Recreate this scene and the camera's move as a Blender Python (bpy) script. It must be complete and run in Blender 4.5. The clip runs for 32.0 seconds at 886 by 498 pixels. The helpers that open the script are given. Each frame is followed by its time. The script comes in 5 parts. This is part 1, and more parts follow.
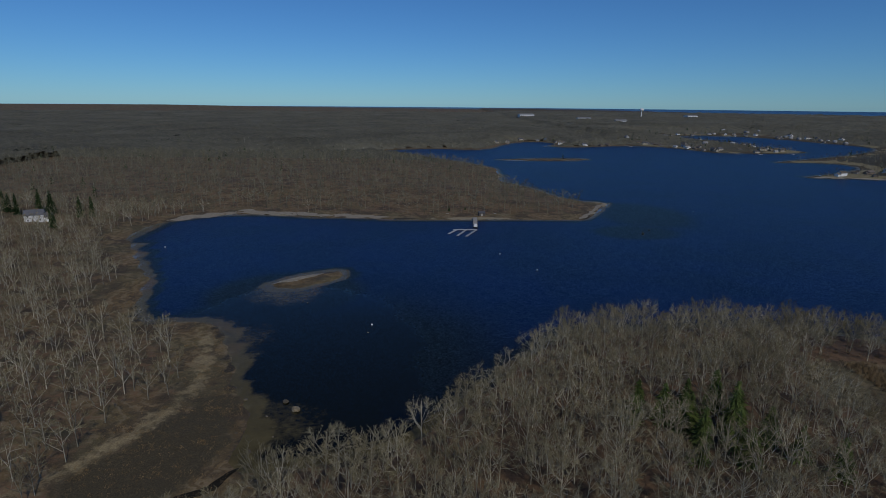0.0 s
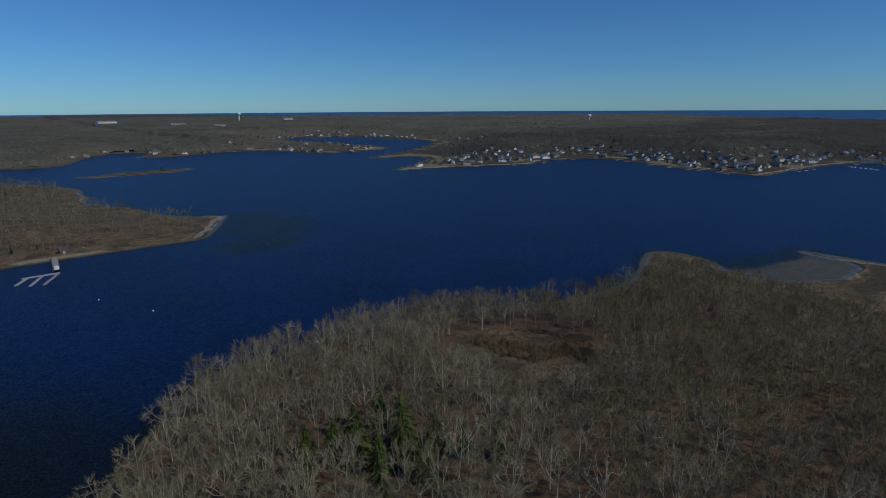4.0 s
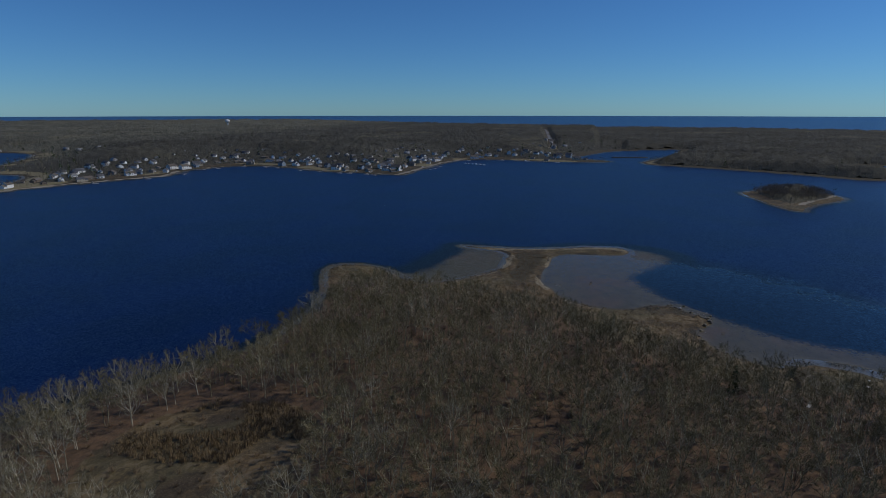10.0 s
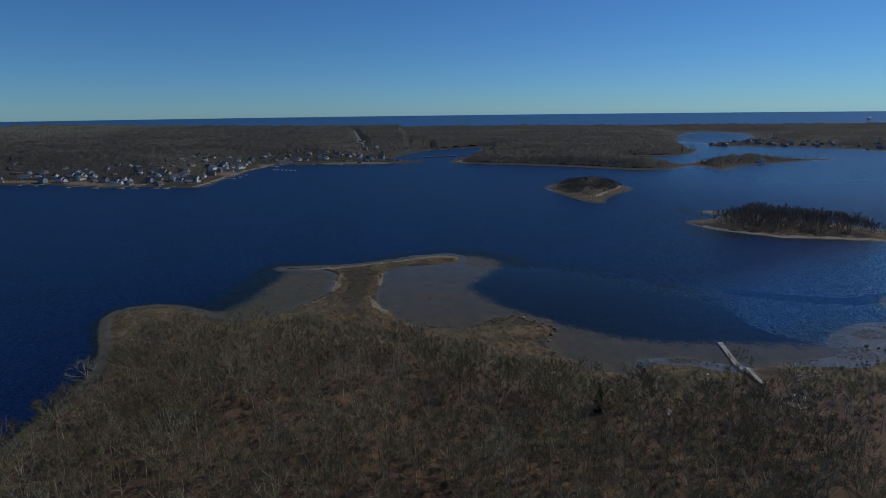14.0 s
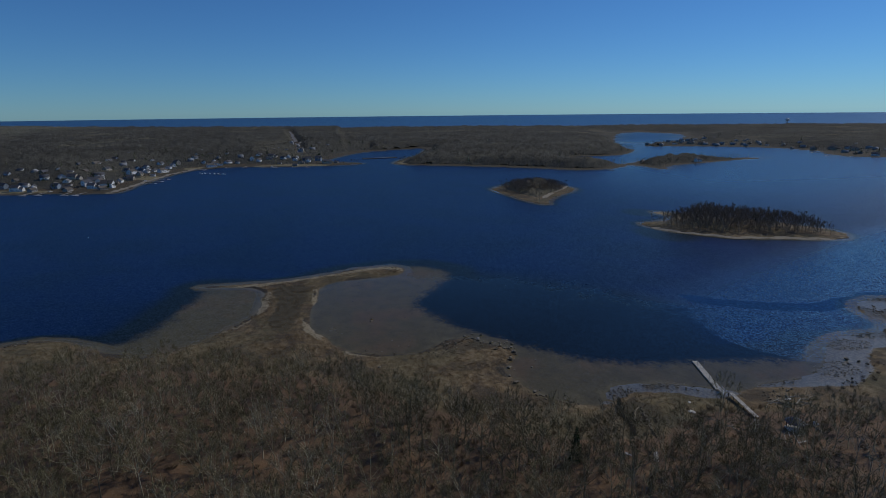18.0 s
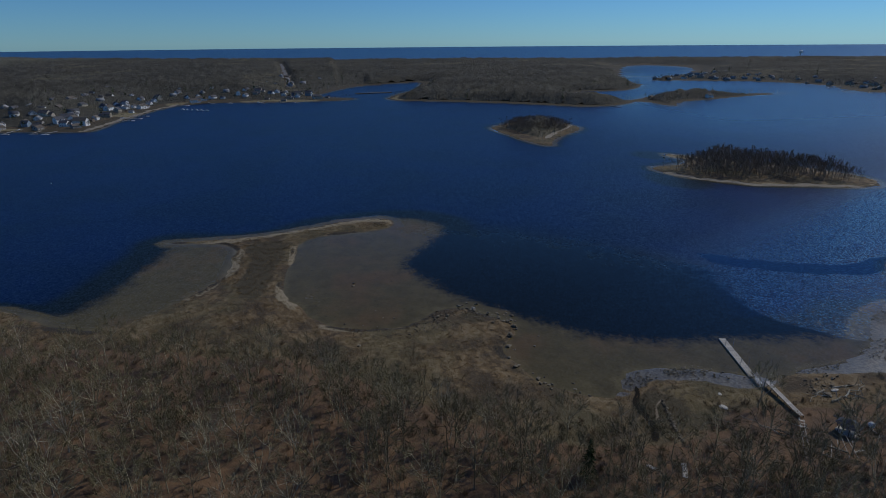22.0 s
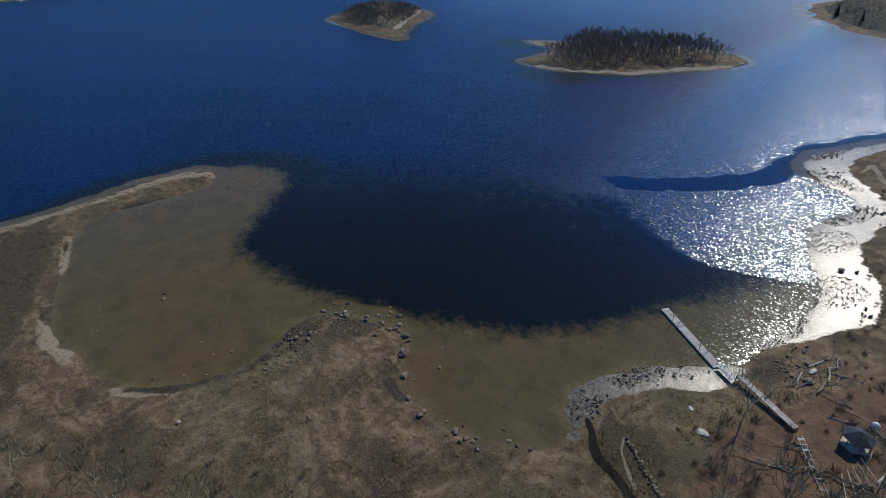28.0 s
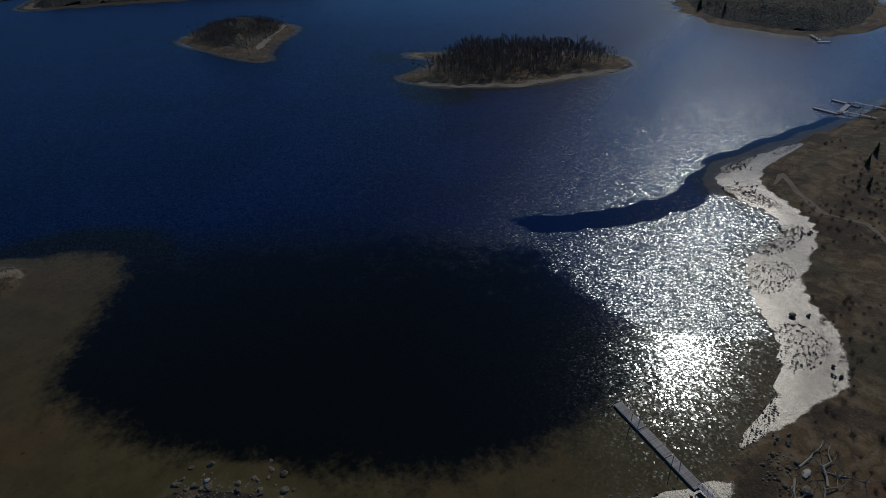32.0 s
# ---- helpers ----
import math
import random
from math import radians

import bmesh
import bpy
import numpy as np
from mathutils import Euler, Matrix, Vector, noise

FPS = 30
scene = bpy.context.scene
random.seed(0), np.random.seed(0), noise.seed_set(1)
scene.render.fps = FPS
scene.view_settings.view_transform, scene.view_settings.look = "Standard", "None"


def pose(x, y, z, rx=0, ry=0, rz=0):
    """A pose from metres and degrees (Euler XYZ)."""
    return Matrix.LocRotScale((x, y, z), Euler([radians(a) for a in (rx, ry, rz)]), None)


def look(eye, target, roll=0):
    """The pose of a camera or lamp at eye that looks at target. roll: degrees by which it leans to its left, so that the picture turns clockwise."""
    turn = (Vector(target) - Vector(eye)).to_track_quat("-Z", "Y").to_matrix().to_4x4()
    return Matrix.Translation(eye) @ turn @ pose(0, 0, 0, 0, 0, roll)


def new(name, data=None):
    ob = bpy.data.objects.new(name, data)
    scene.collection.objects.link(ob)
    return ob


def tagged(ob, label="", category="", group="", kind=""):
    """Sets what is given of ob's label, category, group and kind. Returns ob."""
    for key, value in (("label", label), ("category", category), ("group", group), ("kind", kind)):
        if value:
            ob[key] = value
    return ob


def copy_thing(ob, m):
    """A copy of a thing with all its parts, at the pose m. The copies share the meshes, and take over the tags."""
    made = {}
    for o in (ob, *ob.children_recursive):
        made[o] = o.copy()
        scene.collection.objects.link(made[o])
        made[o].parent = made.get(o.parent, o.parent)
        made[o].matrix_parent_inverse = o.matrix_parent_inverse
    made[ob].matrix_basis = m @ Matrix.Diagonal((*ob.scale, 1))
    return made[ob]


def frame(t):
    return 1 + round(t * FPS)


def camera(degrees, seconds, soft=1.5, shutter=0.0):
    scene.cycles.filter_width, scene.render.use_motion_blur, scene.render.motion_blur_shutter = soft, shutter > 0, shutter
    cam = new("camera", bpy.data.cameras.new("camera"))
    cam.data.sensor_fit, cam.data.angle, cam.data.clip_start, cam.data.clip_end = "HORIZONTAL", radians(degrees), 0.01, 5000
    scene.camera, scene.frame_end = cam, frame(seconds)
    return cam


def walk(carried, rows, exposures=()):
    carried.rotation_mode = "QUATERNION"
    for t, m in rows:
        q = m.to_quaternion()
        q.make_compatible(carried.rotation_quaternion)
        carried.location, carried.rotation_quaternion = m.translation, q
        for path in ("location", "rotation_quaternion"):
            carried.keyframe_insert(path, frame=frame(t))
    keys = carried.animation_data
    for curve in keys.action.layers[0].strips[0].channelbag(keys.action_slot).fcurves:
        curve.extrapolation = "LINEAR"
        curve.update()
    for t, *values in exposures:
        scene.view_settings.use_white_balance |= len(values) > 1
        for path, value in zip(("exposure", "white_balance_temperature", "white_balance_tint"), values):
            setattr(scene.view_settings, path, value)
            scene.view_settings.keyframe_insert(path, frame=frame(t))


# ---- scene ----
cam = camera(76.3, 32.0, soft=0.9)
PATH = [
    (0, (-2.044, 1.995, 91.275), (-1.95, 3.928, 90.773), 0.5),
    (0.5, (-1.414, 5.092, 91.514), (-1.204, 7.017, 91.015), 0.3),
    (1, (-0.946, 7.669, 91.815), (-0.615, 9.578, 91.317), 0.2),
    (1.5, (-0.472, 9.946, 92.168), (0.014, 11.821, 91.67), -0.1),
    (2, (0.274, 12.445, 92.484), (0.925, 14.269, 91.987), -0.5),
    (2.5, (1.436, 15.555, 92.704), (2.261, 17.308, 92.208), -0.6),
    (3, (2.513, 18.937, 92.767), (3.5, 20.605, 92.273), -0.6),
    (3.5, (3.949, 22.998, 92.661), (5.085, 24.57, 92.171), -0.6),
    (5.5, (10.027, 38.374, 90.009), (11.644, 39.448, 89.526), 0.3),
    (6, (12.578, 41.898, 89.928), (14.292, 42.81, 89.449), 0.0),
    (6.5, (15.246, 44.928, 89.838), (17.035, 45.685, 89.358), 0.2),
    (7, (18.724, 47.598, 89.806), (20.562, 48.226, 89.331), -0.0),
    (7.5, (22.446, 49.821, 89.93), (24.316, 50.347, 89.454), -0.0),
    (8, (26.282, 52.154, 89.875), (28.172, 52.603, 89.4), -0.1),
    (8.5, (30.07, 54.136, 89.844), (31.962, 54.576, 89.367), 0.0),
    (9, (33.698, 55.969, 89.731), (35.59, 56.412, 89.255), 0.0),
    (9.5, (37.432, 57.621, 89.843), (39.318, 58.08, 89.364), 0.3),
    (10, (41.239, 59.085, 90.068), (43.122, 59.564, 89.594), -0.0),
    (10.5, (45.204, 60.565, 90.405), (47.088, 61.041, 89.928), 0.1),
    (11, (49.487, 61.852, 90.595), (51.387, 62.262, 90.122), -0.1),
    (11.5, (54.199, 63.197, 90.969), (56.113, 63.527, 90.494), -0.1),
    (12, (58.421, 64.551, 91.262), (60.351, 64.773, 90.787), -0.3),
    (12.5, (62.396, 66.036, 91.562), (64.335, 66.15, 91.086), -0.3),
    (13, (66.241, 67.232, 91.721), (68.183, 67.252, 91.246), -0.4),
    (13.5, (70.114, 68.037, 91.867), (72.055, 67.966, 91.391), -0.6),
    (14, (74.139, 68.728, 91.85), (76.075, 68.57, 91.374), -0.7),
    (14.5, (78.405, 69.022, 91.683), (80.333, 68.783, 91.207), -0.8),
    (16.5, (95.522, 67.755, 89.738), (97.437, 67.429, 89.263), -0.6),
    (17, (99.183, 67.134, 89.453), (101.095, 66.791, 88.979), -0.6),
    (17.5, (102.564, 66.346, 89.353), (104.474, 65.991, 88.878), -0.6),
    (18, (106.076, 65.657, 89.285), (107.985, 65.298, 88.811), -0.6),
    (18.5, (109.55, 64.812, 89.255), (111.458, 64.45, 88.776), -0.6),
    (19, (113.036, 63.831, 89.135), (114.94, 63.467, 88.643), -0.6),
    (19.5, (116.829, 62.796, 89.132), (118.727, 62.432, 88.616), -0.6),
    (20, (120.481, 61.765, 89.022), (122.371, 61.402, 88.477), -0.6),
    (20.5, (124.284, 60.674, 89.054), (126.165, 60.314, 88.478), -0.6),
    (21, (128.282, 59.577, 89.025), (130.154, 59.219, 88.419), -0.6),
    (21.5, (132.599, 58.272, 89.082), (134.461, 57.917, 88.445), -0.6),
    (22, (136.905, 56.948, 88.879), (138.75, 56.598, 88.191), -0.5),
    (22.5, (141.382, 55.676, 88.845), (143.202, 55.334, 88.09), -0.5),
    (23, (146.157, 54.251, 88.981), (147.948, 53.915, 88.157), -0.6),
    (23.5, (151.1, 52.697, 89.164), (152.859, 52.367, 88.271), -0.5),
    (24, (156.288, 51.26, 89.348), (158.012, 50.936, 88.387), -0.4),
    (24.5, (161.684, 50.393, 89.266), (163.373, 50.067, 88.247), -0.2),
    (26.5, (182.885, 45.221, 87.961), (184.501, 44.666, 86.922), -0.9),
    (27, (188.17, 43.49, 87.853), (189.754, 42.849, 86.814), -1.3),
    (27.5, (193.113, 41.769, 87.998), (194.671, 41.069, 86.958), -1.5),
    (28, (197.951, 39.788, 88.224), (199.488, 39.046, 87.182), -1.7),
    (28.5, (202.371, 37.508, 88.332), (203.893, 36.733, 87.29), -1.9),
    (29, (206.777, 35.012, 88.549), (208.281, 34.204, 87.507), -2.2),
    (29.5, (211.021, 32.579, 88.739), (212.5, 31.728, 87.696), -2.4),
    (30, (215.313, 29.978, 88.732), (216.758, 29.073, 87.686), -2.5),
    (30.5, (219.608, 27.088, 88.759), (221.018, 26.132, 87.712), -2.7),
    (31, (223.654, 24.051, 89.02), (225.039, 23.063, 87.97), -2.8),
    (31.5, (227.629, 20.691, 89.054), (228.993, 19.673, 88.003), -3.0),
    (32, (231.551, 17.158, 89.018), (232.905, 16.127, 87.967), -2.9),
]
# the clip's camera darkens its picture as the sun's glitter comes into view
EXPOSURES = [(0, -1.12), (5, -0.98), (12, -1.03), (18, -1.06), (22, -1.0), (23.3, -0.45), (24.5, 0.05), (27, 0.03), (28.5, -0.38), (29.5, -0.75), (30.5, -1.25), (31.3, -1.5), (32, -1.65)]
walk(cam, [(t, look(eye, target, roll)) for t, eye, target, roll in PATH], EXPOSURES)

# ---------------------------------------------------------------- light
SUN_AZ, SUN_EL = 156.5, 39.0          # clockwise from +y, above the horizon
SUN_DIR = Vector((math.sin(radians(SUN_AZ)) * math.cos(radians(SUN_EL)),
                  math.cos(radians(SUN_AZ)) * math.cos(radians(SUN_EL)), math.sin(radians(SUN_EL))))
world = bpy.data.worlds.new("sky")
scene.world = world
world.use_nodes = True
_n = world.node_tree.nodes
_sky = _n.new("ShaderNodeTexSky")
_sky.sky_type, _sky.sun_disc = "NISHITA", False
_sky.sun_elevation, _sky.sun_rotation = radians(SUN_EL), radians(SUN_AZ)
_sky.altitude, _sky.air_density, _sky.dust_density, _sky.ozone_density = 1200, 1.0, 0.1, 6.0
_tint = _n.new("ShaderNodeVectorMath")
_tint.operation = "MULTIPLY"
_tint.inputs[1].default_value = (0.455, 0.80, 1.13)
world.node_tree.links.new(_sky.outputs[0], _tint.inputs[0])
world.node_tree.links.new(_tint.outputs[0], _n["Background"].inputs[0])
_n["Background"].inputs[1].default_value = 0.124
_sun = bpy.data.lights.new("sun", "SUN")
_sun.energy, _sun.angle, _sun.color = 3.35, radians(0.53), (1.0, 0.945, 0.845)
new("sun", _sun).matrix_world = look(SUN_DIR * 300, (0, 0, 0))

# ---------------------------------------------------------------- materials


def material(name):
    m = bpy.data.materials.new(name)
    m.use_nodes = True
    t = m.node_tree
    return m, t, t.nodes["Principled BSDF"]


def node(t, kind, links=(), **values):
    n = t.nodes.new(kind)
    for key, v in values.items():
        setattr(n, key, v)
    for slot, v in links:
        if hasattr(v, "is_linked"):
            t.links.new(v, n.inputs[slot])
        else:
            n.inputs[slot].default_value = v
    return n


def rgb(c):
    return (*c, 1.0)


def ramp(t, fac, stops):
    n = node(t, "ShaderNodeValToRGB", [(0, fac)])
    e = n.color_ramp.elements
    while len(e) < len(stops):
        e.new(0.5)
    for el, (p, c) in zip(e, stops):
        el.position, el.color = p, rgb(c) if not isinstance(c, float) else (c, c, c, 1)
    return n.outputs[0]


def mix(t, fac, a, b, how="MIX"):
    n = node(t, "ShaderNodeMix", data_type="RGBA", blend_type=how)
    for slot, v in ((0, fac), (6, a), (7, b)):
        if hasattr(v, "is_linked"):
            t.links.new(v, n.inputs[slot])
        else:
            n.inputs[slot].default_value = rgb(v) if isinstance(v, tuple) and len(v) == 3 else v
    return n.outputs[2]


def calc(t, how, a, b=0.0, c=0.0):
    return node(t, "ShaderNodeMath", [(0, a), (1, b), (2, c)], operation=how).outputs[0]


def span(t, v, lo, hi, smooth=True):
    n = node(t, "ShaderNodeMapRange", [(0, v), (1, lo), (2, hi), (3, 0.0), (4, 1.0)])
    n.interpolation_type = "SMOOTHSTEP" if smooth else "LINEAR"
    return n.outputs[0]


def noise_at(t, where, scale, detail=4.0, rough=0.6):
    return node(t, "ShaderNodeTexNoise", [("Vector", where), ("Scale", scale), ("Detail", detail), ("Roughness", rough)]).outputs[0]


def attr(t, name):
    return node(t, "ShaderNodeAttribute", attribute_name=name).outputs["Fac"]


def bump(t, p, height, strength, distance):
    n = node(t, "ShaderNodeBump", [("Height", height), ("Strength", strength), ("Distance", distance)])
    t.links.new(n.outputs[0], p.inputs["Normal"])


def plain(name, dark, light, scale=3.0, rough=0.7, metal=0.0, relief=0.01, random_tone=0.25, fine=9.0):
    """A surface with stains at one scale and grain at a finer one, toned a little from object to object."""
    m, t, p = material(name)
    co = node(t, "ShaderNodeTexCoord").outputs["Object"]
    a, b = noise_at(t, co, scale, 5.0), noise_at(t, co, scale * fine, 3.0)
    f = calc(t, "ADD", calc(t, "MULTIPLY", a, 0.7), calc(t, "MULTIPLY", b, 0.3))
    c = ramp(t, f, [(0.3, dark), (0.7, light)])
    r = node(t, "ShaderNodeObjectInfo").outputs["Random"]
    tone = node(t, "ShaderNodeMapRange", [(0, r), (1, 0.0), (2, 1.0), (3, 1 - random_tone), (4, 1 + random_tone)]).outputs[0]
    c = node(t, "ShaderNodeVectorMath", [(0, c), (3, tone)], operation="SCALE").outputs[0]
    t.links.new(c, p.inputs["Base Color"])
    p.inputs["Roughness"].default_value, p.inputs["Metallic"].default_value = rough, metal
    if relief:
        bump(t, p, f, 0.6, relief)
    return m


def tree_mat(name, dark, light, scale):
    """Bark or twigs: toned tree by tree and piece by piece."""
    m, t, p = material(name)
    co = node(t, "ShaderNodeTexCoord").outputs["Object"]
    g = noise_at(t, co, scale, 3.0)
    isl = node(t, "ShaderNodeNewGeometry").outputs["Random Per Island"]
    r = calc(t, "ADD", node(t, "ShaderNodeObjectInfo").outputs["Random"], attr(t, "tone"))
    f = calc(t, "ADD", calc(t, "MULTIPLY", calc(t, "FRACT", r), 0.5), calc(t, "ADD", calc(t, "MULTIPLY", g, 0.3), calc(t, "MULTIPLY", isl, 0.2)))
    t.links.new(ramp(t, f, [(0.2, dark), (0.8, light)]), p.inputs["Base Color"])
    p.inputs["Roughness"].default_value = 0.85
    p.inputs["Specular IOR Level"].default_value = 0.2
    return m


BARK = tree_mat("bark", (0.20, 0.180, 0.126), (0.58, 0.53, 0.41), 1.2)
TWIG = tree_mat("twig", (0.138, 0.117, 0.065), (0.332, 0.288, 0.174), 0.6)
# darker copies of bark and twig: less light inside the woods, put into colour
DIM_BARK = tree_mat("dim_bark", (0.15, 0.13, 0.080), (0.47, 0.425, 0.29), 1.2)
DIM_TWIG = tree_mat("dim_twig", (0.112, 0.094, 0.044), (0.255, 0.215, 0.11), 0.6)
TOWN_TWIG = tree_mat("town_twig", (0.060, 0.054, 0.042), (0.15, 0.136, 0.105), 0.2)
BRUSH = tree_mat("far_twig", (0.115, 0.107, 0.072), (0.27, 0.252, 0.175), 0.2)
PINE = tree_mat("pine_needle", (0.05, 0.08, 0.018), (0.14, 0.18, 0.05), 0.8)
NEEDLE = tree_mat("needle", (0.020, 0.042, 0.014), (0.065, 0.095, 0.030), 0.8)
TUSSOCK = tree_mat("marsh_grass", (0.16, 0.105, 0.05), (0.31, 0.215, 0.11), 0.15)
ISLE_TWIG = tree_mat("island_twig", (0.15, 0.115, 0.082), (0.29, 0.225, 0.165), 0.3)
REED = tree_mat("reed", (0.13, 0.092, 0.05), (0.34, 0.25, 0.14), 0.5)
SHRUB = tree_mat("shrub_twig", (0.15, 0.11, 0.070), (0.30, 0.226, 0.145), 0.6)
STONE = plain("stone", (0.055, 0.043, 0.027), (0.27, 0.222, 0.145), 1.3, 0.85, relief=0.05, random_tone=0.45)
WOOD_GREY = plain("weathered_wood", (0.31, 0.28, 0.23), (0.56, 0.52, 0.45), 2.0, 0.8, relief=0.004)
WOOD_DARK = plain("dark_wood", (0.05, 0.042, 0.035), (0.13, 0.11, 0.09), 2.0, 0.85, relief=0.004)
ALUMINIUM = plain("aluminium", (0.33, 0.33, 0.33), (0.48, 0.48, 0.48), 3.0, 0.7, metal=0.3, relief=0.0)
FOAM = plain("foam_float", (0.30, 0.31, 0.32), (0.5, 0.5, 0.5), 2.0, 0.7, relief=0.002)
WHITE = plain("white_paint", (0.66, 0.66, 0.64), (0.82, 0.82, 0.80), 1.0, 0.6, relief=0.0, random_tone=0.08)
GLASS_DARK = plain("window_glass", (0.02, 0.025, 0.03), (0.05, 0.06, 0.07), 0.5, 0.08, relief=0.0)
ROAD_MAT = plain("asphalt_light", (0.16, 0.155, 0.15), (0.30, 0.29, 0.28), 0.05, 0.9, relief=0.0)

# ---------------------------------------------------------------- plan of the coast
MAIN_W = [(-3500, 3000), (-3500, -1500), (-200, -900), (200, -600), (280, -430)]
MAIN_E = [(305, -318), (307, -267), (313, -228), (317, -207), (321, -188), (318, -173), (307, -162), (292, -160), (283, -149),
          (284, -137), (283, -123), (274, -112), (265, -105), (258, -92), (256, -80), (255, -67), (253, -57), (257, -49), (262, -42),
          (265, -30), (265, -23), (260, -17), (255, -14), (252, -11), (254, -5), (262, 5), (274, 10), (284, 11), (290, 5), (297, 2), (305, 6)]
MAIN_N = [(314, 14), (315, 26), (307, 32), (303, 42), (304, 52), (309, 62), (319, 70), (332, 77), (346, 79.5), (362, 80), (382, 78), (398, 76),
          (406, 65), (408, 44), (414, 31), (425, 28), (431, 36), (429, 52), (419, 74), (412, 100), (412, 120), (413, 140), (409, 141),
          (405, 122), (400, 106), (380, 104), (358, 107), (340, 116), (324, 130), (322, 144), (330, 158), (344, 174), (348, 188), (345, 198), (338, 203)]
MAIN_A = [(320, 197), (298, 186), (276, 179), (250, 177), (219, 181), (196, 194), (176, 206), (150, 221), (100, 218), (76, 217), (57, 216), (39, 191),
          (22, 171), (12, 160), (-2, 141), (-14, 133), (-26, 132), (-38, 129), (-47, 127), (-51, 134), (-51, 154), (-63, 175), (-73, 202), (-81, 221),
          (-89, 231), (-107, 232), (-119, 228), (-131, 252), (-140, 286), (-158, 318), (-180, 357), (-198, 385), (-201, 429), (-186, 455)]
MAIN_B = [(-147, 474), (-102, 462), (-64, 455), (-18, 450), (22, 447), (54, 450), (96, 448), (133, 443), (150, 470), (168, 505), (183, 525), (158, 535),
          (136, 570), (128, 620), (95, 690), (110, 728), (106, 770), (115, 806), (80, 900), (20, 985), (-60, 1025), (-180, 1035), (-300, 1010),
          (-300, 1035), (-130, 1075), (26, 1180), (135, 1130), (200, 1310), (280, 1420), (340, 1345), (280, 1240), (355, 1225), (480, 1290),
          (560, 1225), (585, 1095), (690, 1078), (780, 1106), (795, 1140), (785, 1250), (745, 1380), (740, 1690), (905, 1720), (1005, 1600), (1020, 1460), (1040, 1250)]
EAST = [(960, 1150), (760, 1010), (600, 925), (590, 915), (690, 900), (680, 830), (590, 765), (510, 724), (508, 717), (600, 698), (680, 665), (726, 640), (790, 668),
        (872, 652), (900, 610), (890, 540), (855, 480), (842, 430), (838, 388), (820, 328), (830, 315), (900, 318), (1030, 309), (1110, 288),
        (1130, 240), (1115, 175), (1100, 100), (1118, 22), (1140, 12), (1200, 90), (1290, 60), (1420, 10), (1500, -90), (1540, -170)]
SOUTH = [(1480, -150), (1300, -110), (1200, -60), (1090, -25), (1046, -131), (992, -213), (956, -260), (924, -289), (912, -330), (926, -368), (956, -402), (981, -418), (1000, -402),
         (1022, -372), (1034, -348), (1068, -342), (1125, -372), (1166, -404), (1155, -450), (1164, -506), (1225, -562), (1302, -614), (1392, -620), (1600, -715), (1800, -825), (2060, -960)]
FAR_S = [(2180, -1080), (2020, -1165), (1850, -1085), (1700, -985), (1560, -832), (1486, -736), (1440, -700), (1397, -692), (1398, -742), (1365, -802), (1330, -872), (1240, -928), (1146, -928), (1060, -882), (1008, -862), (985, -905), (930, -930), (700, -1000), (500, -1150), (200, -1500),
         (600, -3200), (2100, -2300), (2500, -1600), (2700, -900), (2900, -200), (3000, 600), (3300, 1400), (3500, 2200), (2200, 3400), (1000, 4600), (-3500, 4600)]
MAINLAND = MAIN_W + MAIN_E + MAIN_N + MAIN_A + MAIN_B + EAST + SOUTH + FAR_S
ISLES = {
    "small": [(745, -112), (768, -130), (785, -158), (778, -190), (752, -206), (722, -210), (700, -196), (672, -166), (642, -143), (619, -139), (622, -131), (645, -124), (665, -121), (690, -118), (722, -112)],
    "big": [(517, -172), (496, -172), (476, -183), (452, -208), (443, -243), (429, -271), (434, -290), (450, -298), (478, -292), (512, -270), (535, -242),
            (546, -228), (564, -215), (556, -207), (538, -217), (522, -205)],
    "far": [(999, -420), (1030, -463), (1068, -500), (1062, -600), (1042, -622), (1047, -684), (1033, -728), (1012, -690), (1000, -626), (968, -549), (950, -476), (904, -443), (887, -426), (894, -411), (940, -424)],
    "conifer": [(513, -460), (469, -429), (428, -418), (397, -417), (375, -434), (363, -477), (380, -570), (440, -640), (540, -600), (560, -520)],
    "cove": [(-78, 279), (-68, 294), (-54, 304), (-44, 307), (-41, 293), (-54, 281), (-66, 274)],
    "bar": [(124, 946), (217, 976), (300, 966), (277, 938), (240, 928), (149, 932)],
}


def smooth_line(pts, cuts=3):
    """Rounds a closed outline off."""
    p = np.array(pts, float)
    for _ in range(cuts):
        q = np.roll(p, -1, 0)
        p = np.stack([0.78 * p + 0.22 * q, 0.22 * p + 0.78 * q], 1).reshape(-1, 2)
    return p


def inside_and_distance(poly, x, y):
    """Metres to the outline, positive inside."""
    d2 = np.full(x.shape, 1e12)
    ins = np.zeros(x.shape, bool)
    for (ax, ay), (bx, by) in zip(poly, np.roll(poly, -1, 0)):
        ex, ey = bx - ax, by - ay
        k = np.clip(((x - ax) * ex + (y - ay) * ey) / max(ex * ex + ey * ey, 1e-9), 0, 1)
        d2 = np.minimum(d2, (x - ax - k * ex) ** 2 + (y - ay - k * ey) ** 2)
        if ay != by:
            ins ^= ((ay > y) != (by > y)) & (x < (y - ay) / (by - ay) * ex + ax)
    return np.where(ins, 1, -1) * np.sqrt(d2)


def ease(lo, hi, v):
    k = np.clip((v - lo) / (hi - lo), 0, 1)
    return k * k * (3 - 2 * k)


_lat = np.random.RandomState(5).rand(256, 256)


